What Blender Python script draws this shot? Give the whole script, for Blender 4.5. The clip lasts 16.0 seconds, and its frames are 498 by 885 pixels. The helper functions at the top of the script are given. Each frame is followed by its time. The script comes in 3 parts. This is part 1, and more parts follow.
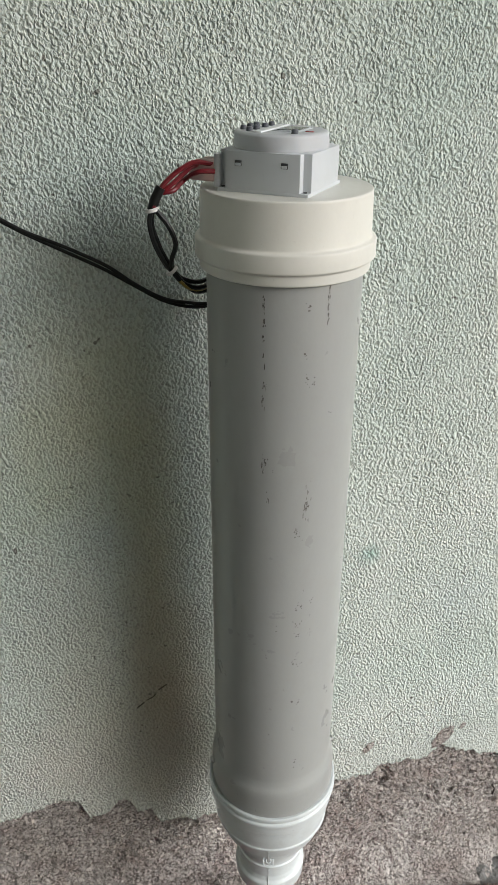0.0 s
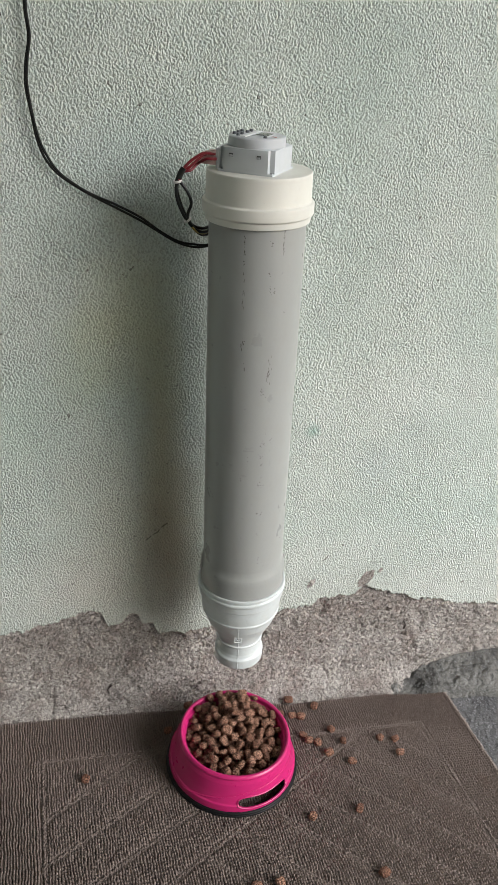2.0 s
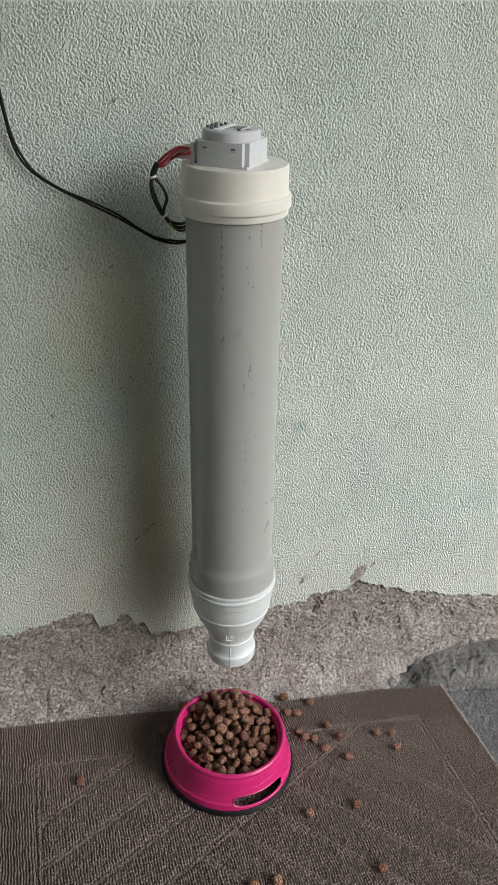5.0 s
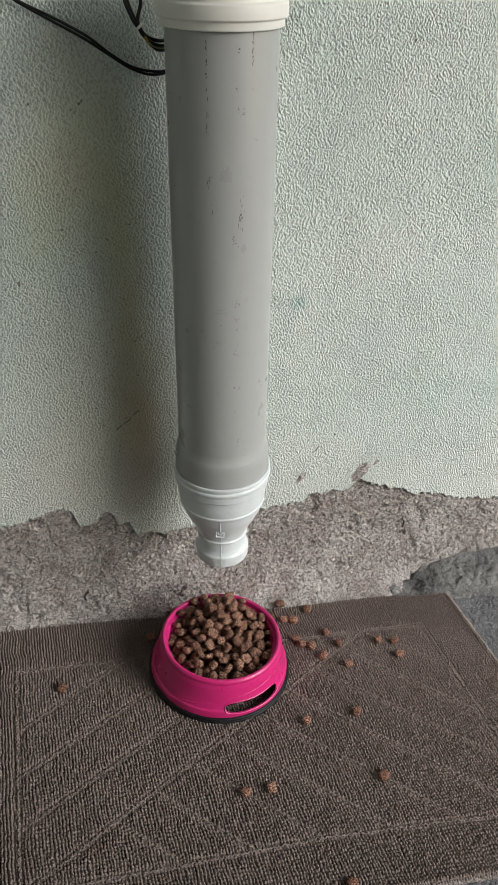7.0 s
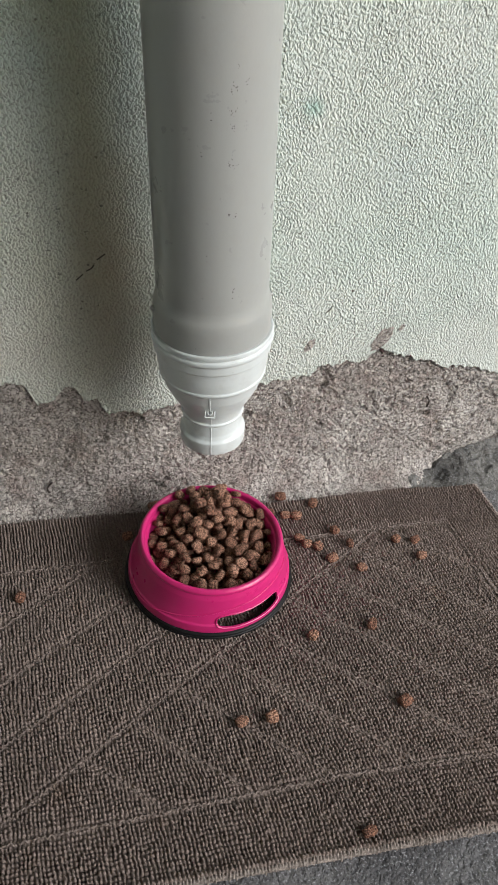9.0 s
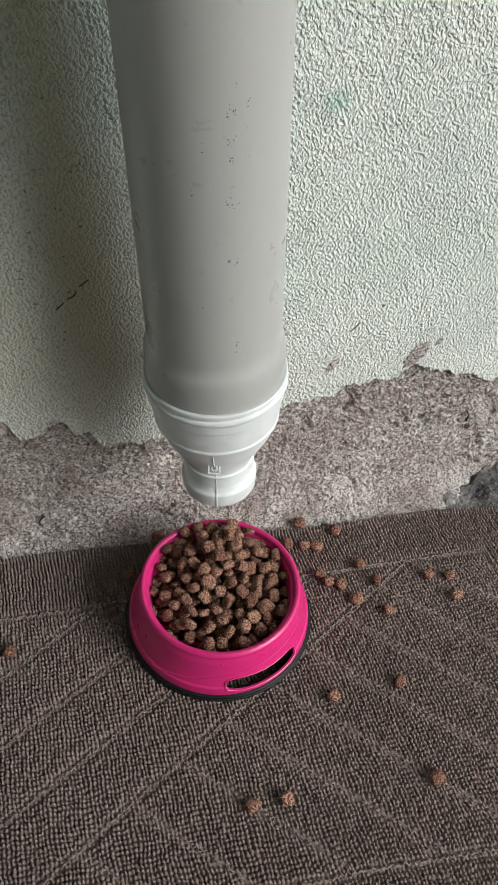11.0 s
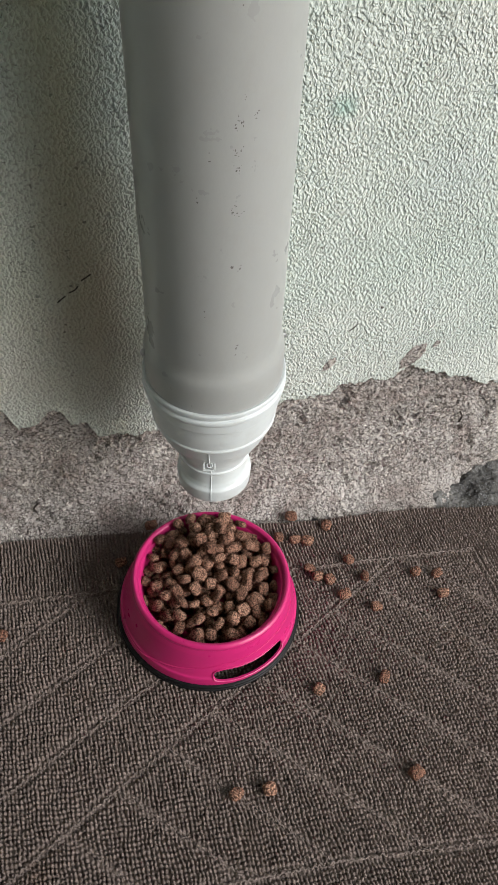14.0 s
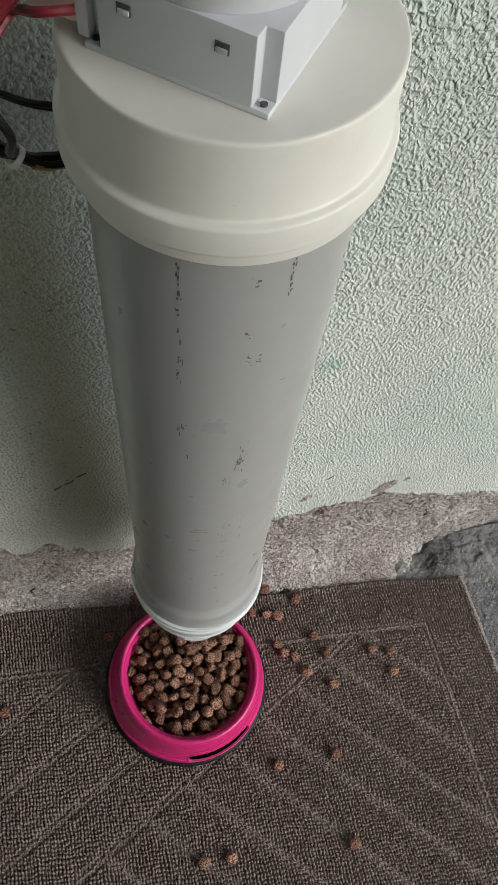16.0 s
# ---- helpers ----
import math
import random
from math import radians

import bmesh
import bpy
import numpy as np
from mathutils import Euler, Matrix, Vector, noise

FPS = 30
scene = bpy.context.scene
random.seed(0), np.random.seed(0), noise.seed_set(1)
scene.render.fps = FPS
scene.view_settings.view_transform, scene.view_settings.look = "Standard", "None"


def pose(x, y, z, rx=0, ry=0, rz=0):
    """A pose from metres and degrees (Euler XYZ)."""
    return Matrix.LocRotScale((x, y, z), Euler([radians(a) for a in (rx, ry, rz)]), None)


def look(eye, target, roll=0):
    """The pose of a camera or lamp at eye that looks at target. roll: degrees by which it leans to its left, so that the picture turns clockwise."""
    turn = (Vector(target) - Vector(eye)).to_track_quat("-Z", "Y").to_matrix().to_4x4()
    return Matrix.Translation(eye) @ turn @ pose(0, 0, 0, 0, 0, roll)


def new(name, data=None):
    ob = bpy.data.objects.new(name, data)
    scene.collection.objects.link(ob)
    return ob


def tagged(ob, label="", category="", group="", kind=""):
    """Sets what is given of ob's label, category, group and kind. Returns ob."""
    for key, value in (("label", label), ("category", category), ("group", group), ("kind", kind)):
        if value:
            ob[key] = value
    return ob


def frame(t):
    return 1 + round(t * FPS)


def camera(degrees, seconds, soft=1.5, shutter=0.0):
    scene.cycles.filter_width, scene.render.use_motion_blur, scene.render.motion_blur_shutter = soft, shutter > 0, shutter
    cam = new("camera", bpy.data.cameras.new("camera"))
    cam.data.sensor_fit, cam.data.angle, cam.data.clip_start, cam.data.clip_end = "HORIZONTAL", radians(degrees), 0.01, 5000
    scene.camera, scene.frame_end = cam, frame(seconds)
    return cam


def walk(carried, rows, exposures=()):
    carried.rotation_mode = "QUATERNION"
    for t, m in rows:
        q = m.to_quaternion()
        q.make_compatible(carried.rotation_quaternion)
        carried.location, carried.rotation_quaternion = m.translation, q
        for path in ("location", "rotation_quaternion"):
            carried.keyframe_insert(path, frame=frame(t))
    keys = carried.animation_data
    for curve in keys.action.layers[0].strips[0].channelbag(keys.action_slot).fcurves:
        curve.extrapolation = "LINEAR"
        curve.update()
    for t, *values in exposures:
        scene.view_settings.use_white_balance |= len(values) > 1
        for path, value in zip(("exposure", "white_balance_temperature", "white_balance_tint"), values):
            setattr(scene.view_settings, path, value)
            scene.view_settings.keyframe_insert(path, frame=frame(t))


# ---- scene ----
# ---------------------------------------------------------------- camera
cam = camera(34.89, 16.0, soft=1.25)


def eye(x, y, z, pitch, yaw, roll):
    return pose(x, y, z, 90 + pitch, 0, yaw) @ pose(0, 0, 0, 0, 0, roll)


# seconds, place in metres, pitch, yaw and roll in degrees
PATH = [
    (0, -0.1369, -0.5832, 0.9174, -27.66, -13.13, 0.27),
    (0.5, -0.1483, -0.7403, 0.9454, -26.40, -14.94, -0.25),
    (1, -0.2231, -0.8739, 0.9713, -28.15, -17.16, 3.76),
    (1.5, -0.2294, -0.8974, 0.9659, -29.54, -16.27, 3.50),
    (2, -0.2264, -0.8921, 0.9790, -29.19, -15.97, 2.60),
    (2.5, -0.2157, -0.8914, 0.9785, -28.75, -14.93, 1.21),
    (3, -0.2245, -0.8865, 0.9792, -28.42, -15.64, 1.17),
    (3.5, -0.2141, -0.8908, 0.9768, -28.54, -15.79, 1.10),
    (6, -0.2075, -0.8962, 0.9666, -29.47, -16.16, 1.17),
    (6.5, -0.2153, -0.9210, 0.9210, -29.04, -16.40, 1.21),
    (7, -0.1853, -0.8477, 0.8626, -33.71, -16.17, 1.28),
    (7.5, -0.1419, -0.7164, 0.7664, -40.72, -15.93, 1.57),
    (8, -0.1383, -0.6922, 0.7295, -42.77, -16.70, 1.19),
    (8.5, -0.1449, -0.6970, 0.7269, -42.12, -16.58, 1.71),
    (9, -0.1498, -0.6966, 0.7274, -42.13, -17.55, 2.38),
    (9.2, -0.1441, -0.6981, 0.7364, -42.37, -17.02, 1.96),
    (11.3, -0.0909, -0.5368, 0.7350, -48.17, -14.88, 0.48),
    (11.5, -0.0917, -0.5405, 0.7350, -48.08, -14.66, 0.84),
    (12, -0.0914, -0.5421, 0.7396, -48.60, -15.33, 1.72),
    (12.5, -0.0922, -0.5501, 0.7407, -48.23, -15.80, 2.23),
    (13, -0.0926, -0.5457, 0.7504, -49.02, -16.79, 2.93),
    (13.5, -0.0933, -0.5455, 0.7454, -49.23, -16.66, 2.82),
    (14, -0.0937, -0.5394, 0.7516, -49.33, -15.80, 2.99),
    (14.5, -0.1062, -0.5367, 0.7607, -49.74, -17.12, 4.57),
    (15, -0.1083, -0.5254, 0.7871, -52.58, -18.45, 2.89),
    (15.5, -0.0762, -0.4534, 0.8991, -59.93, -15.62, 5.04),
    (16, -0.0527, -0.3088, 0.9826, -62.36, -20.55, 9.77),
]
walk(cam, [(row[0], eye(*row[1:])) for row in PATH], exposures=[(0.0, 0.43), (0.5, 0.30), (1.0, 0.52), (1.4, 0.60), (2.0, 0.52), (3.2, 0.41), (3.7, 0.36), (6.0, 0.34), (7.0, 0.38), (8.0, 0.50), (15.0, 0.53), (15.6, 0.58), (16.0, 0.30)])

# ---------------------------------------------------------------- light: sun and sky, open to the front and the right between added walls
world = bpy.data.worlds.new("world")
world.use_nodes = True
scene.world = world
SUN_TO = Vector((0.74, -0.68, 0.60)).normalized()
wn = world.node_tree.nodes
sky = wn.new("ShaderNodeTexSky")
sky.sky_type, sky.sun_disc = "NISHITA", False
sky.sun_elevation = math.asin(SUN_TO.z)
sky.sun_rotation = math.atan2(SUN_TO.x, SUN_TO.y)
sky.air_density, sky.dust_density = 1.0, 1.2
world.node_tree.links.new(sky.outputs[0], wn["Background"].inputs[0])
wn["Background"].inputs[1].default_value = 0.098
sun = new("sun", bpy.data.lights.new("sun", "SUN"))
sun.data.energy, sun.data.angle, sun.data.color = 3.45, radians(36), (1.0, 0.99, 0.985)
sun.matrix_world = look(SUN_TO * 4, (0, 0, 0))

# ---------------------------------------------------------------- materials


def material(name, rough=0.6, metal=0.0, spec=0.5):
    m = bpy.data.materials.new(name)
    m.use_nodes = True
    b = m.node_tree.nodes["Principled BSDF"]
    b.inputs["Roughness"].default_value = rough
    b.inputs["Metallic"].default_value = metal
    b.inputs["Specular IOR Level"].default_value = spec
    return m, b


class Nodes:
    """Short hand for wiring one material."""

    def __init__(self, m, b):
        self.t, self.b = m.node_tree, b
        self.co = self.add("ShaderNodeTexCoord").outputs["Object"]

    def add(self, kind, **props):
        n = self.t.nodes.new(kind)
        for k, v in props.items():
            if k == "operation":
                n.operation = v
            if k == "blend_type":
                n.blend_type = v
        return n

    def link(self, a, b):
        self.t.links.new(a, b)

    def scaled(self, sx, sy, sz, rx=0, ry=0, rz=0):
        n = self.add("ShaderNodeMapping")
        n.inputs["Scale"].default_value = (sx, sy, sz)
        n.inputs["Rotation"].default_value = (radians(rx), radians(ry), radians(rz))
        self.link(self.co, n.inputs["Vector"])
        return n.outputs[0]

    def noise(self, scale, detail=3.0, rough=0.55, vec=None, distort=0.0):
        n = self.add("ShaderNodeTexNoise")
        n.inputs["Scale"].default_value, n.inputs["Detail"].default_value = scale, detail
        n.inputs["Roughness"].default_value, n.inputs["Distortion"].default_value = rough, distort
        self.link(vec or self.co, n.inputs["Vector"])
        return n.outputs["Fac"]

    def ramp(self, fac, lo, hi, a=(0, 0, 0), b=(1, 1, 1), ease=False):
        n = self.add("ShaderNodeValToRGB")
        if ease:
            n.color_ramp.interpolation = "EASE"
        e = n.color_ramp.elements
        e[0].position, e[1].position = lo, hi
        e[0].color, e[1].color = (*a, 1), (*b, 1)
        self.link(fac, n.inputs[0])
        return n.outputs[0]

    def mix(self, fac, a, b, blend="MIX"):
        n = self.add("ShaderNodeMixRGB", blend_type=blend)
        for s, v in zip(n.inputs, (fac, a, b)):
            if isinstance(v, tuple):
                s.default_value = (*v, 1)
            elif isinstance(v, (int, float)):
                s.default_value = v
            else:
                self.link(v, s)
        return n.outputs[0]

    def math(self, op, a, b=0.0):
        n = self.add("ShaderNodeMath", operation=op)
        for s, v in zip(n.inputs, (a, b)):
            if isinstance(v, (int, float)):
                s.default_value = v
            else:
                self.link(v, s)
        return n.outputs[0]

    def spot(self, centre, size, soft=0.5, wobble=0.0, wscale=40):
        """1 inside an ellipsoid round a place, falling to 0; its outline wobbles."""
        n = self.add("ShaderNodeMapping")
        n.vector_type = "TEXTURE"
        n.inputs["Location"].default_value = centre
        n.inputs["Scale"].default_value = size
        self.link(self.co, n.inputs["Vector"])
        ln = self.add("ShaderNodeVectorMath", operation="LENGTH")
        self.link(n.outputs[0], ln.inputs[0])
        d = ln.outputs["Value"]
        if wobble:
            d = self.math("ADD", d, self.math("MULTIPLY", self.math("SUBTRACT", self.noise(wscale, 4), 0.5), wobble))
        return self.ramp(d, max(0, 1 - soft), 1.0, (1, 1, 1), (0, 0, 0))

    def colour(self, c):
        self.link(c, self.b.inputs["Base Color"])

    def rough(self, fac, lo, hi):
        self.link(self.ramp(fac, 0.2, 0.8, (lo,) * 3, (hi,) * 3), self.b.inputs["Roughness"])

    def bump(self, height, distance, strength=1.0):
        n = self.add("ShaderNodeBump")
        n.inputs["Distance"].default_value, n.inputs["Strength"].default_value = distance, strength
        self.link(height, n.inputs["Height"])
        if self.b.inputs["Normal"].links:
            self.link(self.b.inputs["Normal"].links[0].from_socket, n.inputs["Normal"])
        self.link(n.outputs[0], self.b.inputs["Normal"])


def stucco_material():
    m, b = material("green_stucco", 0.75, spec=0.3)
    n = Nodes(m, b)
    broad = n.noise(5, 4)
    c = n.mix(n.ramp(broad, 0.35, 0.68), (0.55, 0.635, 0.585), (0.66, 0.715, 0.67))
    c = n.mix(n.math("MULTIPLY", n.ramp(n.noise(1.7, 5), 0.45, 0.7), 0.20), c, (0.63, 0.62, 0.53))
    c = n.mix(n.math("MULTIPLY", n.ramp(n.noise(260, 3), 0.52, 0.75), 0.30), c, (0.30, 0.36, 0.32))
    # greenish and olive patches left of the tube, dust and damp over the bare strip
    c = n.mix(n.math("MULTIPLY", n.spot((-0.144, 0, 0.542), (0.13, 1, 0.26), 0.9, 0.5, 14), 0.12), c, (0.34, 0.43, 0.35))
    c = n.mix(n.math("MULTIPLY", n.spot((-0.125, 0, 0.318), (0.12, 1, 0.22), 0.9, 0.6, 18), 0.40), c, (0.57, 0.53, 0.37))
    c = n.mix(n.math("MULTIPLY", n.spot((0.100, 0, 0.171), (1.3, 1, 0.13), 0.8, 0.7, 12), 0.26), c, (0.55, 0.52, 0.48))
    c = n.mix(n.math("MULTIPLY", n.spot((0.118, 0, 0.470), (0.014, 1, 0.016), 0.9, 0.9, 90), 0.55), c, (0.20, 0.42, 0.36))
    c = n.mix(n.math("MULTIPLY", n.spot((0.218, 0, 0.400), (0.05, 1, 0.05), 0.9, 0.9, 30), 0.18), c, (0.42, 0.50, 0.56))
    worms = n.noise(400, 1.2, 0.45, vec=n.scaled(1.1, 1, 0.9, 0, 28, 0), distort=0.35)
    # shade of the hollows painted into the colour, deepened left of the tube
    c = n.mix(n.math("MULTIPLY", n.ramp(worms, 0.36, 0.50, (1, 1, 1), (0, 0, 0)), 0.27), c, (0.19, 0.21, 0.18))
    left_of_tube = n.spot((-0.155, 0, 0.440), (0.20, 1, 0.50), 0.9, 0.7, 14)
    c = n.mix(n.math("MULTIPLY", n.math("MULTIPLY", n.ramp(worms, 0.36, 0.48, (1, 1, 1), (0, 0, 0)), left_of_tube), 0.24), c, (0.14, 0.15, 0.115))
    # olive strip close along the tube, greener patch farther left
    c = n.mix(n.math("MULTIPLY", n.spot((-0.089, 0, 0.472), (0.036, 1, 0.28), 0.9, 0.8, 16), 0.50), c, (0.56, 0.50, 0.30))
    c = n.mix(n.math("MULTIPLY", n.spot((-0.180, 0, 0.593), (0.05, 1, 0.10), 0.9, 0.9, 16), 0.32), c, (0.40, 0.50, 0.32))
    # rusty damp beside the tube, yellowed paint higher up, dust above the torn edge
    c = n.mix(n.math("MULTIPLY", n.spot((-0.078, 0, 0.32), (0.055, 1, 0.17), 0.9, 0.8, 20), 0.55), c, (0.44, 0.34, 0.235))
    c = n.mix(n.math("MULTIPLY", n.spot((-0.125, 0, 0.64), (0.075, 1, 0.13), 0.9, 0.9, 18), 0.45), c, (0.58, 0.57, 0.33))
    c = n.mix(n.math("MULTIPLY", n.spot((-0.20, 0, 0.26), (0.15, 1, 0.10), 0.9, 0.8, 22), 0.24), c, (0.66, 0.575, 0.51))
    c = n.mix(n.math("MULTIPLY", n.spot((-0.26, 0, 0.52), (0.06, 1, 0.09), 0.9, 0.9, 25), 0.30), c, (0.42, 0.55, 0.47))
    dots = n.ramp(n.noise(120, 1), 0.775, 0.80)
    c = n.mix(n.math("MULTIPLY", dots, 0.8), c, (0.13, 0.12, 0.10))
    c = n.mix(n.math("MULTIPLY", n.math("MULTIPLY", n.ramp(n.noise(190, 1.5), 0.70, 0.73), left_of_tube), 0.65), c, (0.07, 0.075, 0.06))
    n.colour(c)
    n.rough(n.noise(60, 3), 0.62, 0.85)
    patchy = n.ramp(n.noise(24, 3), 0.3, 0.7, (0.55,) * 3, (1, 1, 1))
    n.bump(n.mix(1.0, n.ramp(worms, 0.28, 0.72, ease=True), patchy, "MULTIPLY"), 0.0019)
    n.bump(n.noise(160, 2, 0.5), 0.0012)
    return m


def bare_material():
    m, b = material("bare_render", 0.92, spec=0.15)
    n = Nodes(m, b)
    c = n.mix(n.ramp(n.noise(9, 5), 0.35, 0.65), (0.55, 0.50, 0.465), (0.73, 0.685, 0.645))
    c = n.mix(n.math("MULTIPLY", n.ramp(n.noise(26, 5), 0.52, 0.66), 0.45), c, (0.36, 0.265, 0.235))
    # lumps parted by thin, broken crevices
    grit = n.noise(400, 2.5, 0.6, distort=0.7)
    cells = n.add("ShaderNodeTexVoronoi")
    cells.feature = "DISTANCE_TO_EDGE"
    cells.inputs["Scale"].default_value = 300
    warped = n.add("ShaderNodeVectorMath", operation="ADD")
    push = n.add("ShaderNodeTexNoise")
    push.inputs["Scale"].default_value, push.inputs["Detail"].default_value = 260, 2
    n.link(n.co, push.inputs["Vector"])
    small = n.add("ShaderNodeVectorMath", operation="SCALE")
    small.inputs["Scale"].default_value = 0.006
    n.link(push.outputs["Color"], small.inputs[0])
    n.link(n.co, warped.inputs[0])
    n.link(small.outputs[0], warped.inputs[1])
    n.link(warped.outputs[0], cells.inputs["Vector"])
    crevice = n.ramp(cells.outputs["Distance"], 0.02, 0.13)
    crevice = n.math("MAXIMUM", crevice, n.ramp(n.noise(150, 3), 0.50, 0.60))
    # shade of crevices and pits put into the colour as near-black brown
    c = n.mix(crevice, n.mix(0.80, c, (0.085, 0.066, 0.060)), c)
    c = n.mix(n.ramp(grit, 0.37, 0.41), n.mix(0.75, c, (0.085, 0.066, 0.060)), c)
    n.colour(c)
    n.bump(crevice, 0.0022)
    n.bump(n.ramp(grit, 0.38, 0.58), 0.0022)
    n.bump(n.noise(520, 2), 0.0009)
    n.bump(n.noise(110, 3), 0.003)
    return m


def concrete_material(name, dark, light, wet=0.0, grit=1.0):
    m, b = material(name, 0.85, spec=0.3)
    n = Nodes(m, b)
    c = n.mix(n.ramp(n.noise(14, 5), 0.35, 0.68), dark, light)
    c = n.mix(n.math("MULTIPLY", n.ramp(n.noise(420, 2), 0.55, 0.7), 0.5 * grit), c, (0.42, 0.43, 0.45))
    c = n.mix(n.math("MULTIPLY", n.ramp(n.noise(300, 3), 0.52, 0.68), 0.6 * grit), c, (0.05, 0.05, 0.055))
    n.colour(c)
    n.rough(n.noise(20, 3), 0.75 - wet * 0.35, 0.92 - wet * 0.2)
    n.bump(n.noise(260, 4, 0.6), 0.0032 * grit)
    n.bump(n.noise(110, 4, 0.6), 0.006)
    return m


def rug_material(name, base, light):
    m, b = material(name, 0.95, spec=0.12)
    n = Nodes(m, b)
    c = n.mix(n.ramp(n.noise(7, 5), 0.36, 0.66), tuple(v * 0.84 for v in base), base)
    c = n.mix(n.ramp(n.noise(500, 2), 0.38, 0.68), n.mix(0.44, c, (0.034, 0.027, 0.024)), n.mix(0.22, c, light))
    c = n.mix(n.math("MULTIPLY", n.ramp(n.noise(16, 5), 0.62, 0.75), 0.4), c, (0.16, 0.10, 0.068))
    n.colour(c)
    fibre = n.noise(1500, 3, 0.7, vec=n.scaled(1, 0.45, 1))
    n.bump(fibre, 0.0010)
    return m


def plastic(name, colour, rough=0.42, dirt=(0.25, 0.22, 0.18), amount=0.14, scratch=0.00012, spec=0.45, streak=(1, 1, 0.15)):
    m, b = material(name, rough, spec=spec)
    n = Nodes(m, b)
    c = n.mix(n.ramp(n.noise(13, 4, vec=n.scaled(*streak)), 0.3, 0.7), tuple(v * 0.93 for v in colour), colour)
    c = n.mix(n.math("MULTIPLY", n.ramp(n.noise(55, 5, 0.65), 0.5, 0.78), amount), c, dirt)
    c = n.mix(n.math("MULTIPLY", n.ramp(n.noise(420, 2), 0.7, 0.78), amount * 1.6), c, dirt)
    n.colour(c)
    n.rough(n.noise(45, 4), rough - 0.07, rough + 0.12)
    n.bump(n.noise(160, 3), scratch)
    return m


def kibble_material():
    m, b = material("baked_kibble", 0.8, spec=0.25)
    n = Nodes(m, b)
    info = n.add("ShaderNodeObjectInfo")
    c = n.mix(info.outputs["Random"], (0.27, 0.128, 0.085), (0.52, 0.285, 0.195))
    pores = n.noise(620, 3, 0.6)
    # sunken pores are darkened in the colour itself, matching the bump below
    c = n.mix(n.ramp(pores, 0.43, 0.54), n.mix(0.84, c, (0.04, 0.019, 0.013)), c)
    c = n.mix(n.math("MULTIPLY", n.ramp(n.noise(900, 2), 0.58, 0.70), 0.5), c, (0.60, 0.40, 0.28))
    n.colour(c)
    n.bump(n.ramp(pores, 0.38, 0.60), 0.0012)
    n.bump(n.noise(260, 3), 0.001)
    return m


M_STUCCO = stucco_material()
M_BARE = bare_material()
M_FLOOR = concrete_material("rough_concrete", (0.082, 0.080, 0.084), (0.160, 0.157, 0.160), grit=1.15)
M_MORTAR = concrete_material("damp_mortar", (0.060, 0.058, 0.054), (0.225, 0.220, 0.205), 0.25, 0.8)
M_RUG = rug_material("brown_woven_cotton", (0.250, 0.198, 0.175), (0.48, 0.396, 0.356))
M_SEAM = rug_material("paler_stitching", (0.258, 0.208, 0.185), (0.47, 0.39, 0.35))
M_HEM = rug_material("pale_overlock_thread", (0.335, 0.285, 0.255), (0.52, 0.46, 0.42))
M_PIPE = plastic("grey_pvc", (0.362, 0.372, 0.362), 0.30, amount=0.10)
M_CAP = plastic("cream_pvc", (0.765, 0.757, 0.70), 0.40, amount=0.07)
M_WHITE = plastic("white_pvc", (0.64, 0.685, 0.69), 0.34, amount=0.22)
M_PINK = plastic("magenta_plastic", (0.53, 0.019, 0.148), 0.30, dirt=(0.42, 0.05, 0.17), amount=0.2, streak=(1, 1, 1))
M_RUBBER = plastic("black_rubber", (0.006, 0.006, 0.007), 0.5, dirt=(0.03, 0.026, 0.024), amount=0.08, spec=0.25)
M_KIBBLE = kibble_material()
M_TIMER = plastic("pale_grey_abs", (0.60, 0.63, 0.66), 0.45, amount=0.06)
M_DISC = plastic("grey_abs", (0.55, 0.57, 0.60), 0.42, amount=0.06)
M_BUTTON = plastic("slate_rubber", (0.10, 0.11, 0.125), 0.6, amount=0.05)
M_SCREEN = plastic("lcd_glass", (0.10, 0.115, 0.105), 0.12, amount=0.02, spec=0.6)
M_LABEL = plastic("white_label", (0.80, 0.82, 0.83), 0.5, amount=0.03)
M_REDMARK = plastic("red_print", (0.50, 0.05, 0.04), 0.5, amount=0.03)
M_REDWIRE = plastic("red_insulation", (0.16, 0.009, 0.016), 0.38, amount=0.1)
M_WIRE = plastic("black_insulation", (0.009, 0.010, 0.010), 0.40, dirt=(0.04, 0.04, 0.037), amount=0.1, spec=0.3)
M_YELLOW = plastic("yellow_insulation", (0.30, 0.22, 0.05), 0.4, amount=0.1)
M_CRIMP = plastic("pink_crimp_sleeve", (0.62, 0.44, 0.41), 0.35, amount=0.05)
M_DARK = plastic("dark_gap", (0.07, 0.075, 0.08), 0.6, amount=0.05)
M_TIE = plastic("white_nylon", (0.72, 0.72, 0.70), 0.4, amount=0.05)
M_HOLE = plastic("dark_hole", (0.055, 0.043, 0.038), 0.9, amount=0.3)
M_SCUFF = plastic("black_scuff", (0.115, 0.105, 0.098), 0.7, dirt=(0.3, 0.28, 0.26), amount=0.7)
M_PAINT = plastic("plain_white_wall_paint", (0.70, 0.70, 0.67), 0.8, amount=0.1, streak=(1, 1, 1))
M_STEEL, _steel = material("zinc_screw", 0.35, 1.0)
_steel.inputs["Base Color"].default_value = (0.5, 0.5, 0.5, 1)

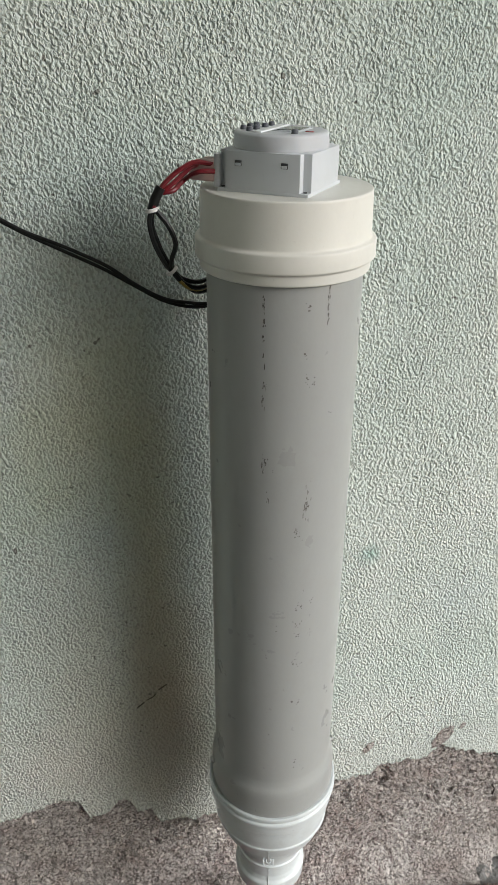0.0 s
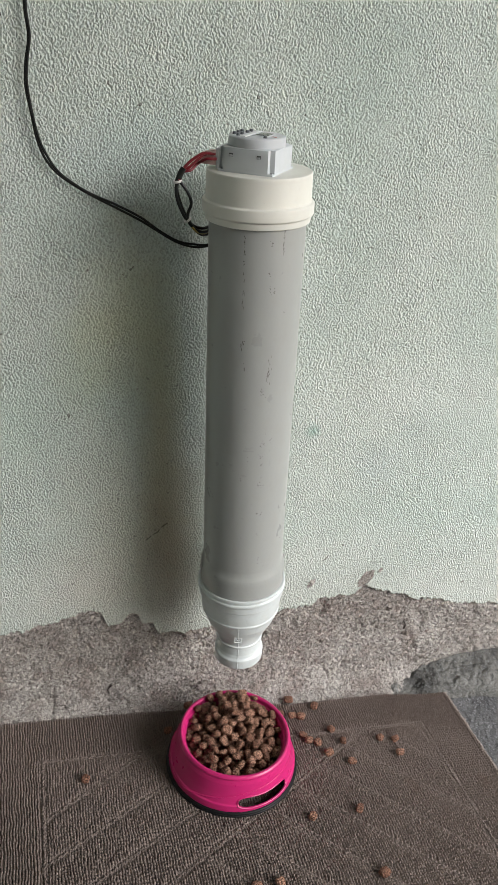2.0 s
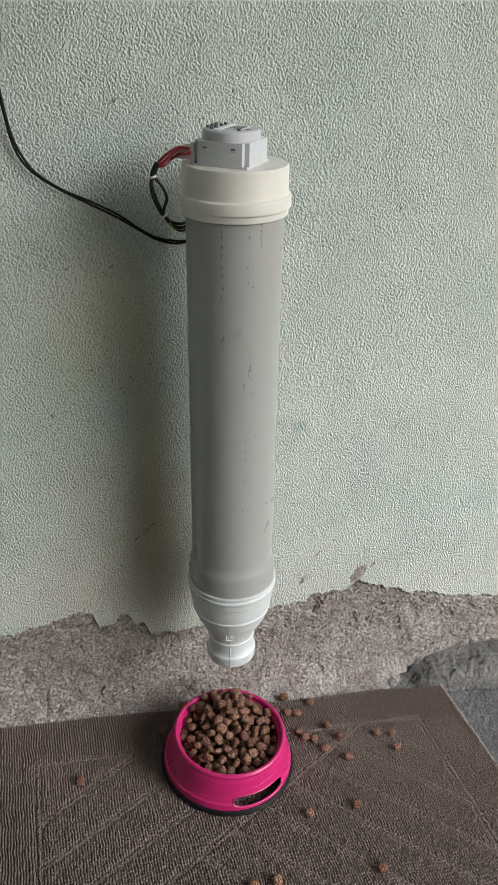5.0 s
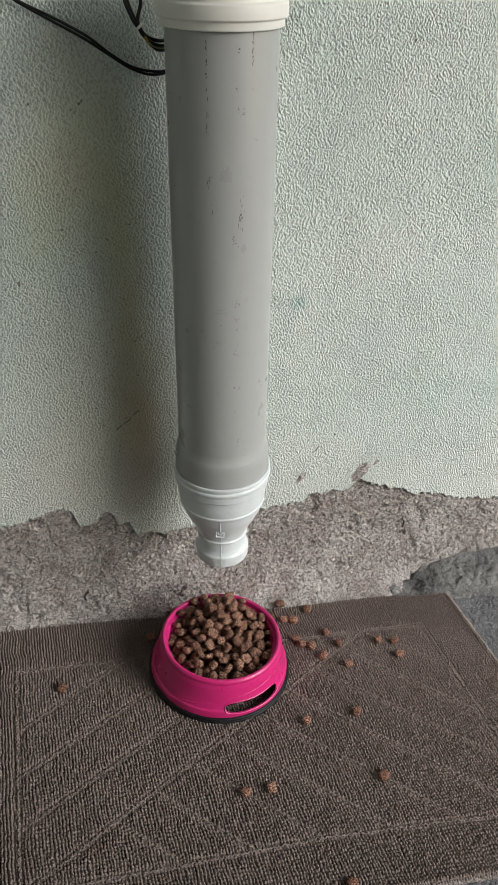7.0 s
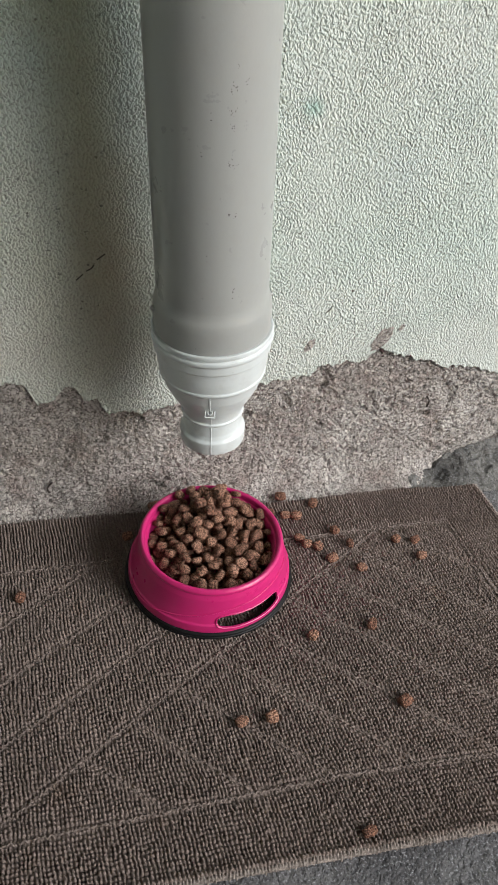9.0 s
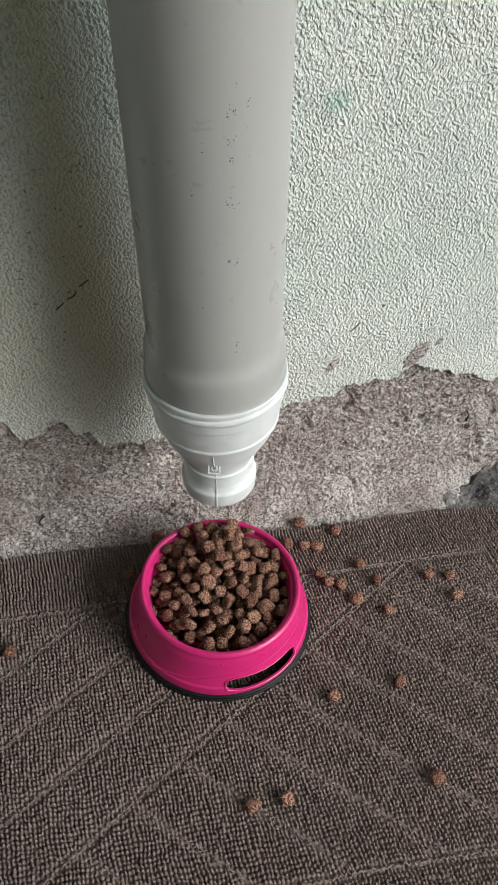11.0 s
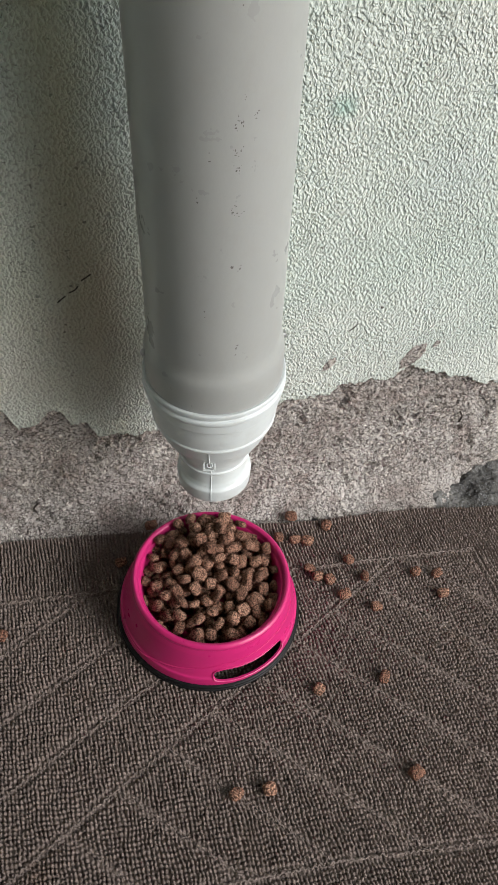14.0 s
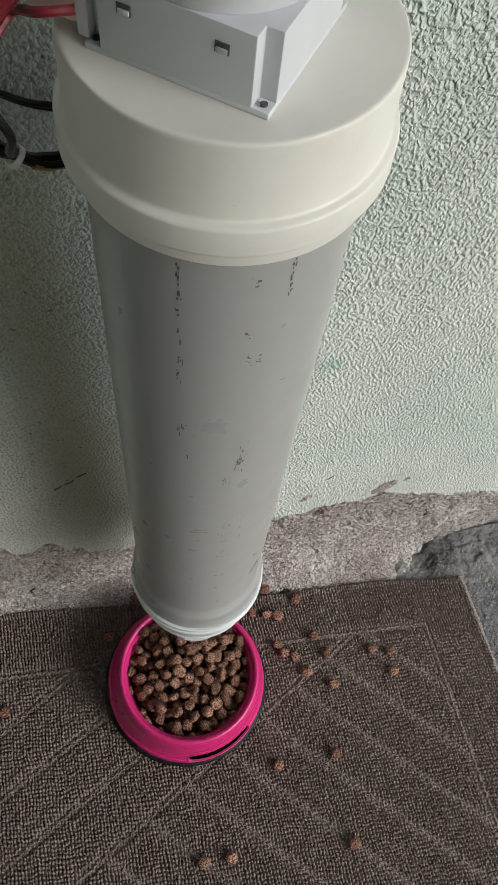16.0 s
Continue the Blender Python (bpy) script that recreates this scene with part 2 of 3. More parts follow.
# ---------------------------------------------------------------- mesh helpers


def part(name, bm, mat, parent=None, label="", smooth=True):
    """Links a bmesh as one mesh object, under a thing or a part if given."""
    me = bpy.data.meshes.new(name)
    bmesh.ops.recalc_face_normals(bm, faces=bm.faces)
    bm.to_mesh(me)
    bm.free()
    return mesh_part(name, me, mat, parent, label, smooth)


def mesh_part(name, me, mat, parent=None, label="", smooth=True):
    me.materials.append(mat)
    if smooth:
        me.polygons.foreach_set("use_smooth", [True] * len(me.polygons))
        if hasattr(me, "set_sharp_from_angle"):
            me.set_sharp_from_angle(angle=radians(38))
    ob = new(name, me)
    if parent is not None:
        ob.parent = parent
    if label:
        tagged(ob, label)
    return ob


def lathe(profile, segments=96, closed=False):
    """Turns a list of (radius, height) round z."""
    bm = bmesh.new()
    rings = []
    for r, z in profile:
        rings.append([bm.verts.new((r * math.cos(a), r * math.sin(a), z)) for a in (math.tau * k / segments for k in range(segments))])
    pairs = list(zip(rings, rings[1:])) + ([(rings[-1], rings[0])] if closed else [])
    for lo, hi in pairs:
        for k in range(segments):
            j = (k + 1) % segments
            bm.faces.new((lo[k], lo[j], hi[j], hi[k]))
    return bm


def rounded(profile, radius=0.0008, steps=3):
    """Rounds the corners of a (radius, height) profile."""
    out = [profile[0]]
    for a, b, c in zip(profile, profile[1:], profile[2:]):
        a, b, c = Vector(a), Vector(b), Vector(c)
        d0, d1 = min(radius, (a - b).length * 0.45), min(radius, (c - b).length * 0.45)
        p, q = b + (a - b).normalized() * d0, b + (c - b).normalized() * d1
        for k in range(steps + 1):
            t = k / steps
            out.append(tuple((1 - t) ** 2 * p + 2 * t * (1 - t) * b + t * t * q))
    return out + [profile[-1]]


def block(size, centre=(0, 0, 0), bevel=0.0006, segments=2, m=None):
    bm = bmesh.new()
    bmesh.ops.create_cube(bm, size=1, matrix=Matrix.Translation(centre) @ Matrix.Diagonal((*size, 1)))
    if bevel:
        bmesh.ops.bevel(bm, geom=bm.edges[:], offset=bevel, segments=segments, affect="EDGES", profile=0.5)
    if m is not None:
        bm.transform(m)
    return bm


def prism(outline, z0, z1, bevel=0.0006):
    bm = bmesh.new()
    face = bm.faces.new([bm.verts.new((x, y, z0)) for x, y in outline])
    up = bmesh.ops.extrude_face_region(bm, geom=[face])
    bmesh.ops.translate(bm, verts=[v for v in up["geom"] if isinstance(v, bmesh.types.BMVert)], vec=(0, 0, z1 - z0))
    bmesh.ops.recalc_face_normals(bm, faces=bm.faces)
    if bevel:
        bmesh.ops.bevel(bm, geom=bm.edges[:], offset=bevel, segments=2, affect="EDGES", profile=0.5)
    return bm


def spline(points, per=8):
    """A smooth line through points (Catmull-Rom)."""
    p = [Vector(q) for q in points]
    p = [p[0] * 2 - p[1]] + p + [p[-1] * 2 - p[-2]]
    out = []
    for a, b, c, d in zip(p, p[1:], p[2:], p[3:]):
        for k in range(per):
            t = k / per
            out.append(0.5 * (2 * b + (c - a) * t + (2 * a - 5 * b + 4 * c - d) * t * t + (3 * b - a - 3 * c + d) * t ** 3))
    return out + [p[-2]]


def tube(points, radius, sides=10, closed=False, per=8, smooth=True):
    line = spline(points, per) if smooth else [Vector(p) for p in points]
    bm = bmesh.new()
    rings, n = [], len(line)
    side = Vector((0.31, 0.2, 0.93))
    for i, p in enumerate(line):
        ahead = (line[(i + 1) % n] - line[i - 1]) if closed else (line[min(i + 1, n - 1)] - line[max(i - 1, 0)])
        ahead.normalize()
        side = (side - ahead * side.dot(ahead)).normalized()
        other = ahead.cross(side)
        rings.append([bm.verts.new(p + radius * (math.cos(a) * side + math.sin(a) * other)) for a in (math.tau * k / sides for k in range(sides))])
    for lo, hi in zip(rings, rings[1:] + ([rings[0]] if closed else [])):
        for k in range(sides):
            bm.faces.new((lo[k], lo[(k + 1) % sides], hi[(k + 1) % sides], hi[k]))
    if not closed:
        bm.faces.new(rings[0][::-1])
        bm.faces.new(rings[-1])
    return bm


TABLE = np.random.RandomState(7).rand(256, 256)


def vnoise(x, y):
    """Smooth value noise, 0 to 1, over arrays."""
    xi, yi = np.floor(x).astype(int), np.floor(y).astype(int)
    fx, fy = x - xi, y - yi
    fx, fy = fx * fx * (3 - 2 * fx), fy * fy * (3 - 2 * fy)
    a, b = TABLE[xi % 256, yi % 256], TABLE[(xi + 1) % 256, yi % 256]
    c, d = TABLE[xi % 256, (yi + 1) % 256], TABLE[(xi + 1) % 256, (yi + 1) % 256]
    return (a * (1 - fx) + b * fx) * (1 - fy) + (c * (1 - fx) + d * fx) * fy


def fbm(x, y, octaves=4, gain=0.5):
    total, amp, norm = 0, 1.0, 0.0
    for k in range(octaves):
        total = total + amp * vnoise(x * 2 ** k + 17.3 * k, y * 2 ** k + 5.1 * k)
        norm += amp
        amp *= gain
    return total / norm


def sheet(name, P):
    """A mesh from a grid of places, rows x columns x 3."""
    rows, cols = P.shape[:2]
    idx = np.arange(rows * cols).reshape(rows, cols)
    quads = np.stack([idx[:-1, :-1], idx[:-1, 1:], idx[1:, 1:], idx[1:, :-1]], -1).reshape(-1, 4)
    me = bpy.data.meshes.new(name)
    me.vertices.add(rows * cols)
    me.vertices.foreach_set("co", P.astype(np.float32).ravel())
    me.loops.add(quads.size)
    me.loops.foreach_set("vertex_index", quads.astype(np.int32).ravel())
    me.polygons.add(len(quads))
    me.polygons.foreach_set("loop_start", np.arange(0, quads.size, 4, dtype=np.int32))
    me.update(calc_edges=True)
    me.validate()
    me.polygons.foreach_set("use_smooth", np.ones(len(quads), dtype=bool))
    return me


# ---------------------------------------------------------------- structure
# the floor falls gently to the right
FALL_X, FALL_Y = -0.0539, 0.0005
F_N = Vector((-FALL_X, -FALL_Y, 1)).normalized()
F_U = Vector((1, 0, FALL_X)).normalized()
F_V = F_N.cross(F_U)
FLOOR = Matrix((F_U, F_V, F_N)).transposed().to_4x4()
RUG_T = 0.006  # the rug's top is the floor frame's zero


def plaster_edge(x):
    """Height of the torn lower edge of the stucco along the wall."""
    base = np.interp(x, [-0.615, -0.311, -0.199, -0.180, -0.171, -0.152, -0.140, -0.128, -0.121, -0.108, -0.098, -0.043, -0.001, 0.091, 0.121, 0.147, 0.151, 0.178, 0.192, 0.202, 0.209, 0.218, 0.226, 0.234, 0.241, 0.251, 0.265, 0.281, 0.323, 0.372, 0.402, 0.508, 0.713],
                     [0.185, 0.189, 0.207, 0.203, 0.178, 0.180, 0.199, 0.193, 0.174, 0.173, 0.150, 0.144, 0.156, 0.160, 0.162, 0.164, 0.176, 0.173, 0.174, 0.167, 0.171, 0.178, 0.184, 0.182, 0.176, 0.171, 0.169, 0.160, 0.142, 0.129, 0.116, 0.101, 0.097])
    fine = (fbm(x * 90, x * 0 + 3.3, 4, 0.6) - 0.5) * 0.017 + (fbm(x * 400, x * 0 + 8.1, 3, 0.6) - 0.5) * 0.008
    return base + fine


def stucco_relief(x, z):
    """Trowel-dragged stucco: wormy, slanting lumps."""
    wx = x + 0.004 * (fbm(x * 60, z * 60, 2) - 0.5)
    wz = z + 0.004 * (fbm(x * 60 + 40, z * 60 + 9, 2) - 0.5)
    a = wx * 0.80 + wz * 0.60
    b = -wx * 0.60 + wz * 0.80
    r = 1 - np.abs(2 * vnoise(a * 165, b * 265) - 1)
    s = fbm(x * 240 + 11, z * 240 + 3, 2)
    broad = fbm(x * 7, z * 7, 3) - 0.5
    keep = 0.55 + 0.75 * fbm(x * 14 + 3, z * 14 + 8, 3)
    return keep * (0.0005 * r + 0.0005 * s) + 0.0022 * broad


X0, X1 = -0.62, 0.74
xs = np.linspace(X0, X1, 700)
edge = plaster_edge(xs)
TOP_Z = 1.36
t = np.linspace(0, 1, 400)
t = 0.55 * t + 0.45 * t * t
fade = np.clip(1 - t / 0.085, 0, 1)
fade = fade * fade * (3 - 2 * fade)
Z = 0.165 + t[:, None] * (TOP_Z - 0.165) + fade[:, None] * (edge - 0.165)[None, :]
Xg = np.broadcast_to(xs, Z.shape)
lift = 0.0012 + stucco_relief(Xg, Z)
curl = 0.0016 * np.exp(-(Z - edge[None, :]) / 0.006) * fbm(Xg * 50, Z * 0 + 2, 2)
Yg = -(0.0009 + lift + curl)
skin = np.stack([Xg, Yg, Z], -1)
lip = skin[:1].copy()
lip[..., 1] = 0.003
skin = np.concatenate([lip, skin])

wall = tagged(new("wall_north"), "pale green stuccoed wall, paint peeled from its base", "wall", kind="structure")
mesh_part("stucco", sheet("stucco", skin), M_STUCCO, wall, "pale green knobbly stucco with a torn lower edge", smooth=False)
bz = np.concatenate([np.linspace(-0.20, -0.05, 12), np.linspace(-0.048, 0.262, 330)])
bx = np.concatenate([np.linspace(X0, -0.41, 30), np.linspace(-0.409, 0.50, 960), np.linspace(0.502, X1, 30)])
BX, BZ = np.meshgrid(bx, bz)
# sandy lumps with open pits between them, torn hollows and thin flakes
wx_, wz_ = BX + 0.004 * (fbm(BX * 70, BZ * 70, 2) - 0.5), BZ + 0.004 * (fbm(BX * 70 + 19, BZ * 70 + 5, 2) - 0.5)
lump = np.clip((vnoise(wx_ * 330, wz_ * 360) - 0.22) * 2.3, 0, 1) * (0.55 + 0.45 * fbm(BX * 40 + 2, BZ * 40, 3))
grain = fbm(BX * 560, BZ * 560 + 7, 2)
pits = np.clip(fbm(BX * 45 + 9, BZ * 45, 4, 0.6) - 0.58, 0, 1)
flake = np.clip((fbm(BX * 22, BZ * 30, 4) - 0.5) * 14, 0, 1) * 0.0016
bare_y = 0.0018 - 0.0021 * lump - 0.0009 * grain + 0.022 * pits + 0.006 * (fbm(BX * 9, BZ * 9, 3) - 0.5)
base_line = BX * FALL_X
gap = np.interp(BX, [-0.375, -0.188, 0.0, 0.13, 0.268, 0.30, 0.335], [0.008, 0.018, 0.034, 0.047, 0.053, 0.040, 0.003])
fillet = gap * np.exp(-np.clip(BZ - base_line + 0.004, 0, 1) / 0.0085) * (0.7 + 0.6 * fbm(BX * 30, BZ * 30, 3)) + 0.004 * np.exp(-np.clip(BZ - base_line, 0, 1) / 0.022)
under = np.clip((BZ - plaster_edge(BX) - 0.002) / 0.004, 0, 1) * 0.006
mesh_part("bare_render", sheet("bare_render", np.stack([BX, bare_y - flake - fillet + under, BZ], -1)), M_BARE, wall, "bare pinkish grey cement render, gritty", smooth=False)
# the wall's body and its reach beyond the textured stretch
part("wall_body", block((7.0, 0.14, 4.2), (0.2, 0.078, 0.9), 0), M_BARE, wall, smooth=False)
part("plain_stucco", block((2.2, 0.012, 3.4), (X0 - 1.1, 0.002, 1.2), 0), M_STUCCO, wall, smooth=False)
part("plain_stucco", block((2.6, 0.012, 3.4), (X1 + 1.3, 0.002, 1.4), 0), M_STUCCO, wall, smooth=False)
part("plain_stucco", block((X1 - X0, 0.012, 1.7), ((X0 + X1) / 2, 0.002, TOP_Z + 0.85), 0), M_STUCCO, wall, smooth=False)

# patches above the torn edge where the paint skin has flaked away
ba = np.linspace(0, 2 * np.pi, 60)
br = np.linspace(0, 1, 16)
BA, BR = np.meshgrid(ba, br)
wob = 0.75 + 0.5 * fbm(np.cos(BA) * 2.2 + 5, np.sin(BA) * 2.2 + 5, 3)
for cx, cz, long, wide in ((0.2277, 0.1983, 0.019, 0.0100), (0.1371, 0.2045, 0.0095, 0.0050), (0.2511, 0.2114, 0.0050, 0.0034)):
    px_, pz_ = BR * wob * long * np.cos(BA), BR * wob * wide * np.sin(BA)
    PX, PZ = cx + px_ * 0.62 - pz_ * 0.78, cz + px_ * 0.78 + pz_ * 0.62
    PY = -(0.0009 + 0.0012 + stucco_relief(PX, PZ)) - 0.0007 * np.clip((1 - BR) * 6, -1, 1) - 0.0006 * (fbm(PX * 300, PZ * 300, 2) - 0.5)
    mesh_part("flaked_patch", sheet("flaked_patch", np.stack([PX, PY, PZ], -1)), M_BARE, wall, "flaked patch of bare cement", smooth=False)

# scratches and nicks in the paint
for pts in ([(-0.1135, 0.3224), (-0.1093, 0.3256), (-0.1061, 0.3283)], [(-0.1030, 0.3310), (-0.0977, 0.3332), (-0.0946, 0.3369)], [(-0.0915, 0.3417), (-0.0831, 0.3471)], [(0.1521, 0.2452), (0.1562, 0.2479), (0.1604, 0.2536)]):
    part("scratch", tube([(x, -0.0030, z) for x, z in pts], 0.0006, 6, per=4), M_HOLE, wall)

# cracks and holes in the bare cement
for pts in ([(0.0460, 0.0519), (0.0431, 0.0448), (0.0455, 0.0365), (0.0426, 0.0302)], [(0.3066, 0.0966), (0.3109, 0.0874), (0.3095, 0.0782)], [(-0.0336, -0.0089), (-0.0247, -0.0070)], [(-0.1719, 0.0578), (-0.1783, 0.0499), (-0.1767, 0.0418)], [(0.2728, 0.1310), (0.2814, 0.1259)]):
    part("crack", tube([(x, -0.0022, z) for x, z in pts], 0.0011, 6, per=4), M_HOLE, wall)

# the ground: one sheet of rough concrete, finer near the mat
ug = np.concatenate([np.linspace(-7, -0.6, 14), np.linspace(-0.55, 0.9, 330), np.linspace(1.0, 7, 14)])
vg = np.concatenate([np.linspace(-7, -0.8, 14), np.linspace(-0.75, 0.06, 200)])
UG, VG = np.meshgrid(ug, vg)
hg = -RUG_T - 0.0012 + 0.0026 * (fbm(UG * 150, VG * 150, 3, 0.6) - 0.5) + 0.003 * (fbm(UG * 12, VG * 12, 3) - 0.5)
ground = mesh_part("floor", sheet("floor", np.stack([UG, VG, hg], -1)), M_FLOOR, smooth=False)
ground.matrix_world = FLOOR
tagged(ground, "rough grey concrete floor sloping to one side", "floor", kind="structure")

# smoothed damp mortar run along the foot of the wall
mu = np.linspace(0.285, 1.3, 380)
ms = np.linspace(0, 1, 60)
MU, MS = np.meshgrid(mu, ms)
rise = np.interp(mu, [0.1, 0.28, 0.33, 0.36, 0.39, 0.437, 0.5, 1.3], [0.003, 0.004, 0.004, 0.013, 0.021, 0.030, 0.032, 0.034]) + 0.009 * (fbm(mu * 60, mu * 0, 4, 0.6) - 0.5)
out = np.interp(mu, [0.1, 0.25, 0.36, 0.45, 1.3], [0.034, 0.050, 0.062, 0.074, 0.066]) + 0.012 * (fbm(mu * 26, mu * 0 + 5, 4) - 0.5)
ang = MS * math.pi / 2
across = -0.0005 - (1 - np.cos(ang)) * out - 0.0035 * np.sin(MS * math.pi)
up = (1 - np.sin(ang)) * rise - RUG_T + 0.0008
up = up + 0.0170 * (fbm(MU * 70, MS * 6, 5, 0.68) - 0.5) * np.sin(MS * math.pi) + 0.0015 * np.sin(MS * math.pi)
mortar = mesh_part("mortar_fillet", sheet("mortar_fillet", np.stack([MU, across - 0.004, up], -1)), M_MORTAR, smooth=False)
mortar.matrix_world = FLOOR
tagged(mortar, "damp grey mortar smeared along the foot of the wall", "mortar", kind="structure")

# unseen ceiling and walls, added to block sky light and shade the mat's left
tagged(part("ceiling", block((4.2, 4.2, 0.12), (0.2, -2.02, 2.75), 0), M_PAINT, smooth=False), "unseen plain pale ceiling, added to block the sky overhead", "ceiling", kind="structure")
tagged(part("wall_south", block((1.69, 0.12, 4.0), (-0.405, -1.36, 0.9), 0), M_PAINT, smooth=False), "unseen plain pale wall, added to shade the front left of the mat", "wall", kind="structure")
tagged(part("wall_west", block((0.12, 4.2, 4.0), (-1.25, -2.04, 0.9), 0), M_PAINT, smooth=False), "unseen plain pale side wall, added to block light from the left", "wall", kind="structure")

# ---------------------------------------------------------------- the mat
RU0, RU1 = -0.375, 0.372
ru = np.linspace(0, 1, 1160)
rv = np.linspace(0, 1, 640)
SU, SV = np.meshgrid(ru, rv)
LU, LV = RU0 + (RU1 - RU0) * SU, -0.433 * SV  # the mat's own metres
back = np.interp(LU, [-0.375, -0.188, 0.0, 0.13, 0.268, 0.372], [-0.004, -0.013, -0.030, -0.043, -0.049, -0.063]) + 0.0030 * (fbm(SU * 14, SU * 0, 3) - 0.5)
front = -0.463 - 0.085 * LU
U = LU + 0.022 * SV * SU + 0.003 * (fbm(SV * 9, SV * 0 + 4, 3) - 0.5) * SU
V = back + (front - back) * SV
# distance in from the mat's rim
rim = np.minimum(np.minimum(SU, 1 - SU) * (RU1 - RU0), np.minimum(SV, 1 - SV) * 0.433)
wu = LU + 0.0034 * (fbm(U * 40, V * 40, 2) - 0.5) + 0.0020 * (fbm(U * 170 + 3, V * 170, 2) - 0.5)
wv = LV + 0.0030 * (fbm(U * 40 + 31, V * 40 + 7, 2) - 0.5) + 0.0034 * (fbm(U * 170 + 31, V * 170 + 7, 2) - 0.5)
col = np.floor(wu / 0.0036)
cu = np.abs(np.sin(np.pi * wu / 0.0036))
shift = 0.42 * TABLE[(col.astype(int)) % 256, 11]
cv = np.abs(np.sin(np.pi * (wv / 0.0043 + shift)))
inside = 1.0 * (LU > -0.285) * (LV < -0.076)
loose = fbm(U * 24 + 9, V * 24, 3)
knots = (0.10 + 0.90 * cu ** 0.46) * (0.08 + 0.30 * loose + (0.92 - 0.30 * loose) * cv ** 0.48)
ribs = (cu ** 0.55) * (0.50 + 0.50 * cv ** 0.55)
hr = 0.0056 * np.where(inside > 0.5, knots, ribs)
hr = hr * (0.60 + 0.80 * fbm(U * 330, V * 330, 2))


def seam_distance(a, b):
    """Distance of each knot from a stitched line between two places."""
    (ax, ay), (bx_, by) = a, b
    dx, dy = bx_ - ax, by - ay
    s = np.clip(((U - ax) * dx + (V - ay) * dy) / (dx * dx + dy * dy), 0, 1)
    return np.hypot(U - ax - s * dx, V - ay - s * dy)


# a stitched frame in four sides, a slanting spine, lines beside it and arms running down from it
seams = [((-0.281, -0.086), (0.302, -0.115)), ((0.302, -0.115), (0.318, -0.424)), ((0.318, -0.424), (0.050, -0.397)), ((0.050, -0.397), (-0.287, -0.385)), ((-0.287, -0.385), (-0.281, -0.086)),
         ((-0.285, -0.384), (0.205, -0.112)), ((-0.286, -0.314), (0.100, -0.107)), ((-0.285, -0.248), (-0.010, -0.099)), ((-0.284, -0.183), (-0.135, -0.095))]
for k in range(9):
    c = -0.505 + 0.0765 * k
    u0 = max((c + 0.2258) / 1.555, c + 0.113)
    u1 = min((c + 0.393) / 0.92, 0.311)
    if u1 - u0 > 0.015:
        seams.append(((u0, c - u0), (u1, c - u1)))
near = np.full(U.shape, 9.0)
for a, b in seams:
    near = np.minimum(near, seam_distance(a, b))
near = near + 0.0012 * (fbm(U * 120, V * 120, 2) - 0.5)
w = np.exp(-(near / 0.0022) ** 2)
hr = hr * (1 - 0.66 * w) * (1 - 0.45 * np.exp(-((near - 0.0036) / 0.0016) ** 2)) + w * (0.0006 + 0.0016 * vnoise(U * 500, V * 500))
hem = np.exp(-((rim - 0.0045) / 0.0030) ** 2)
hr = hr + 0.0020 * hem + 0.0016 * (fbm(U * 9, V * 9, 3) - 0.5)
drop = np.clip(rim / 0.0025, 0, 1)
H = -0.0033 + hr * drop - (1 - np.sqrt(np.clip(1 - (1 - drop) ** 2, 0, 1))) * (RUG_T - 0.001)
mat_rug = mesh_part("doormat", sheet("doormat", np.stack([U, V, H], -1)), M_RUG, smooth=False)
mat_rug.matrix_world = FLOOR
tagged(mat_rug, "brown woven cotton doormat with stitched chevron lines on concrete", "doormat")
# chain stitches along the quilted lines
rng = random.Random(9)
for row, (a, b) in enumerate(seams):
    frame_line = row < 5
    a, b = Vector((*a, 0)), Vector((*b, 0))
    if (b - a).length < 0.02:
        continue
    n = max(4, int((b - a).length / 0.0028))
    side = Vector((-(b - a).y, (b - a).x, 0)).normalized()
    wave = [a.lerp(b, k / n) + side * (0.0007 * (-1) ** k + rng.gauss(0, 0.0006)) + Vector((0, 0, (0.0003 if frame_line else -0.0002) + rng.gauss(0, 0.0006 if frame_line else 0.0010))) for k in range(n + 1)]
    part("stitched_seam", tube(wave, 0.0011 if frame_line else 0.0009, 5, per=2), M_SEAM, mat_rug, "slightly paler chain stitching")
# the pale overlocked rim along three sides
rng = random.Random(5)
pts = []
rim_line = [(1.0, s) for s in np.linspace(0.0, 1.0, 60)] + [(s, 1.0) for s in np.linspace(0.985, 0.0, 90)]
for s_u, s_v in rim_line:
    i, j = int(round(s_v * 639)), int(round(s_u * 1159))
    pts.append(Vector((U[i, j], V[i, j], -0.0030 + rng.uniform(-0.0007, 0.0007))))
hem_line = spline(pts, 3)
part("hem", tube(pts, 0.0026, 8, per=3), M_HEM, mat_rug, "pale brown overlocked hem")
# the thread that winds round the rim, a turn every few millimetres
wound, turn = [], 0.0
for p, q in zip(hem_line, hem_line[1:]):
    d = (q - p).normalized()
    inward = Vector((d.y, -d.x, 0))
    steps = max(1, int((q - p).length / 0.00055))
    for k in range(steps):
        turn += math.tau * (q - p).length / steps / 0.0031
        wide, high = 0.0049 * rng.uniform(0.80, 1.20), 0.0029 * rng.uniform(0.85, 1.2)
        wound.append(p.lerp(q, k / steps) + inward * (0.0024 + wide * math.cos(turn)) + Vector((0, 0, 0.0002 + high * math.sin(turn))) + d * rng.gauss(0, 0.00035))
part("overlock_thread", tube(wound, 0.00105, 5, per=1), M_HEM, mat_rug, "frayed pale brown overlock thread")

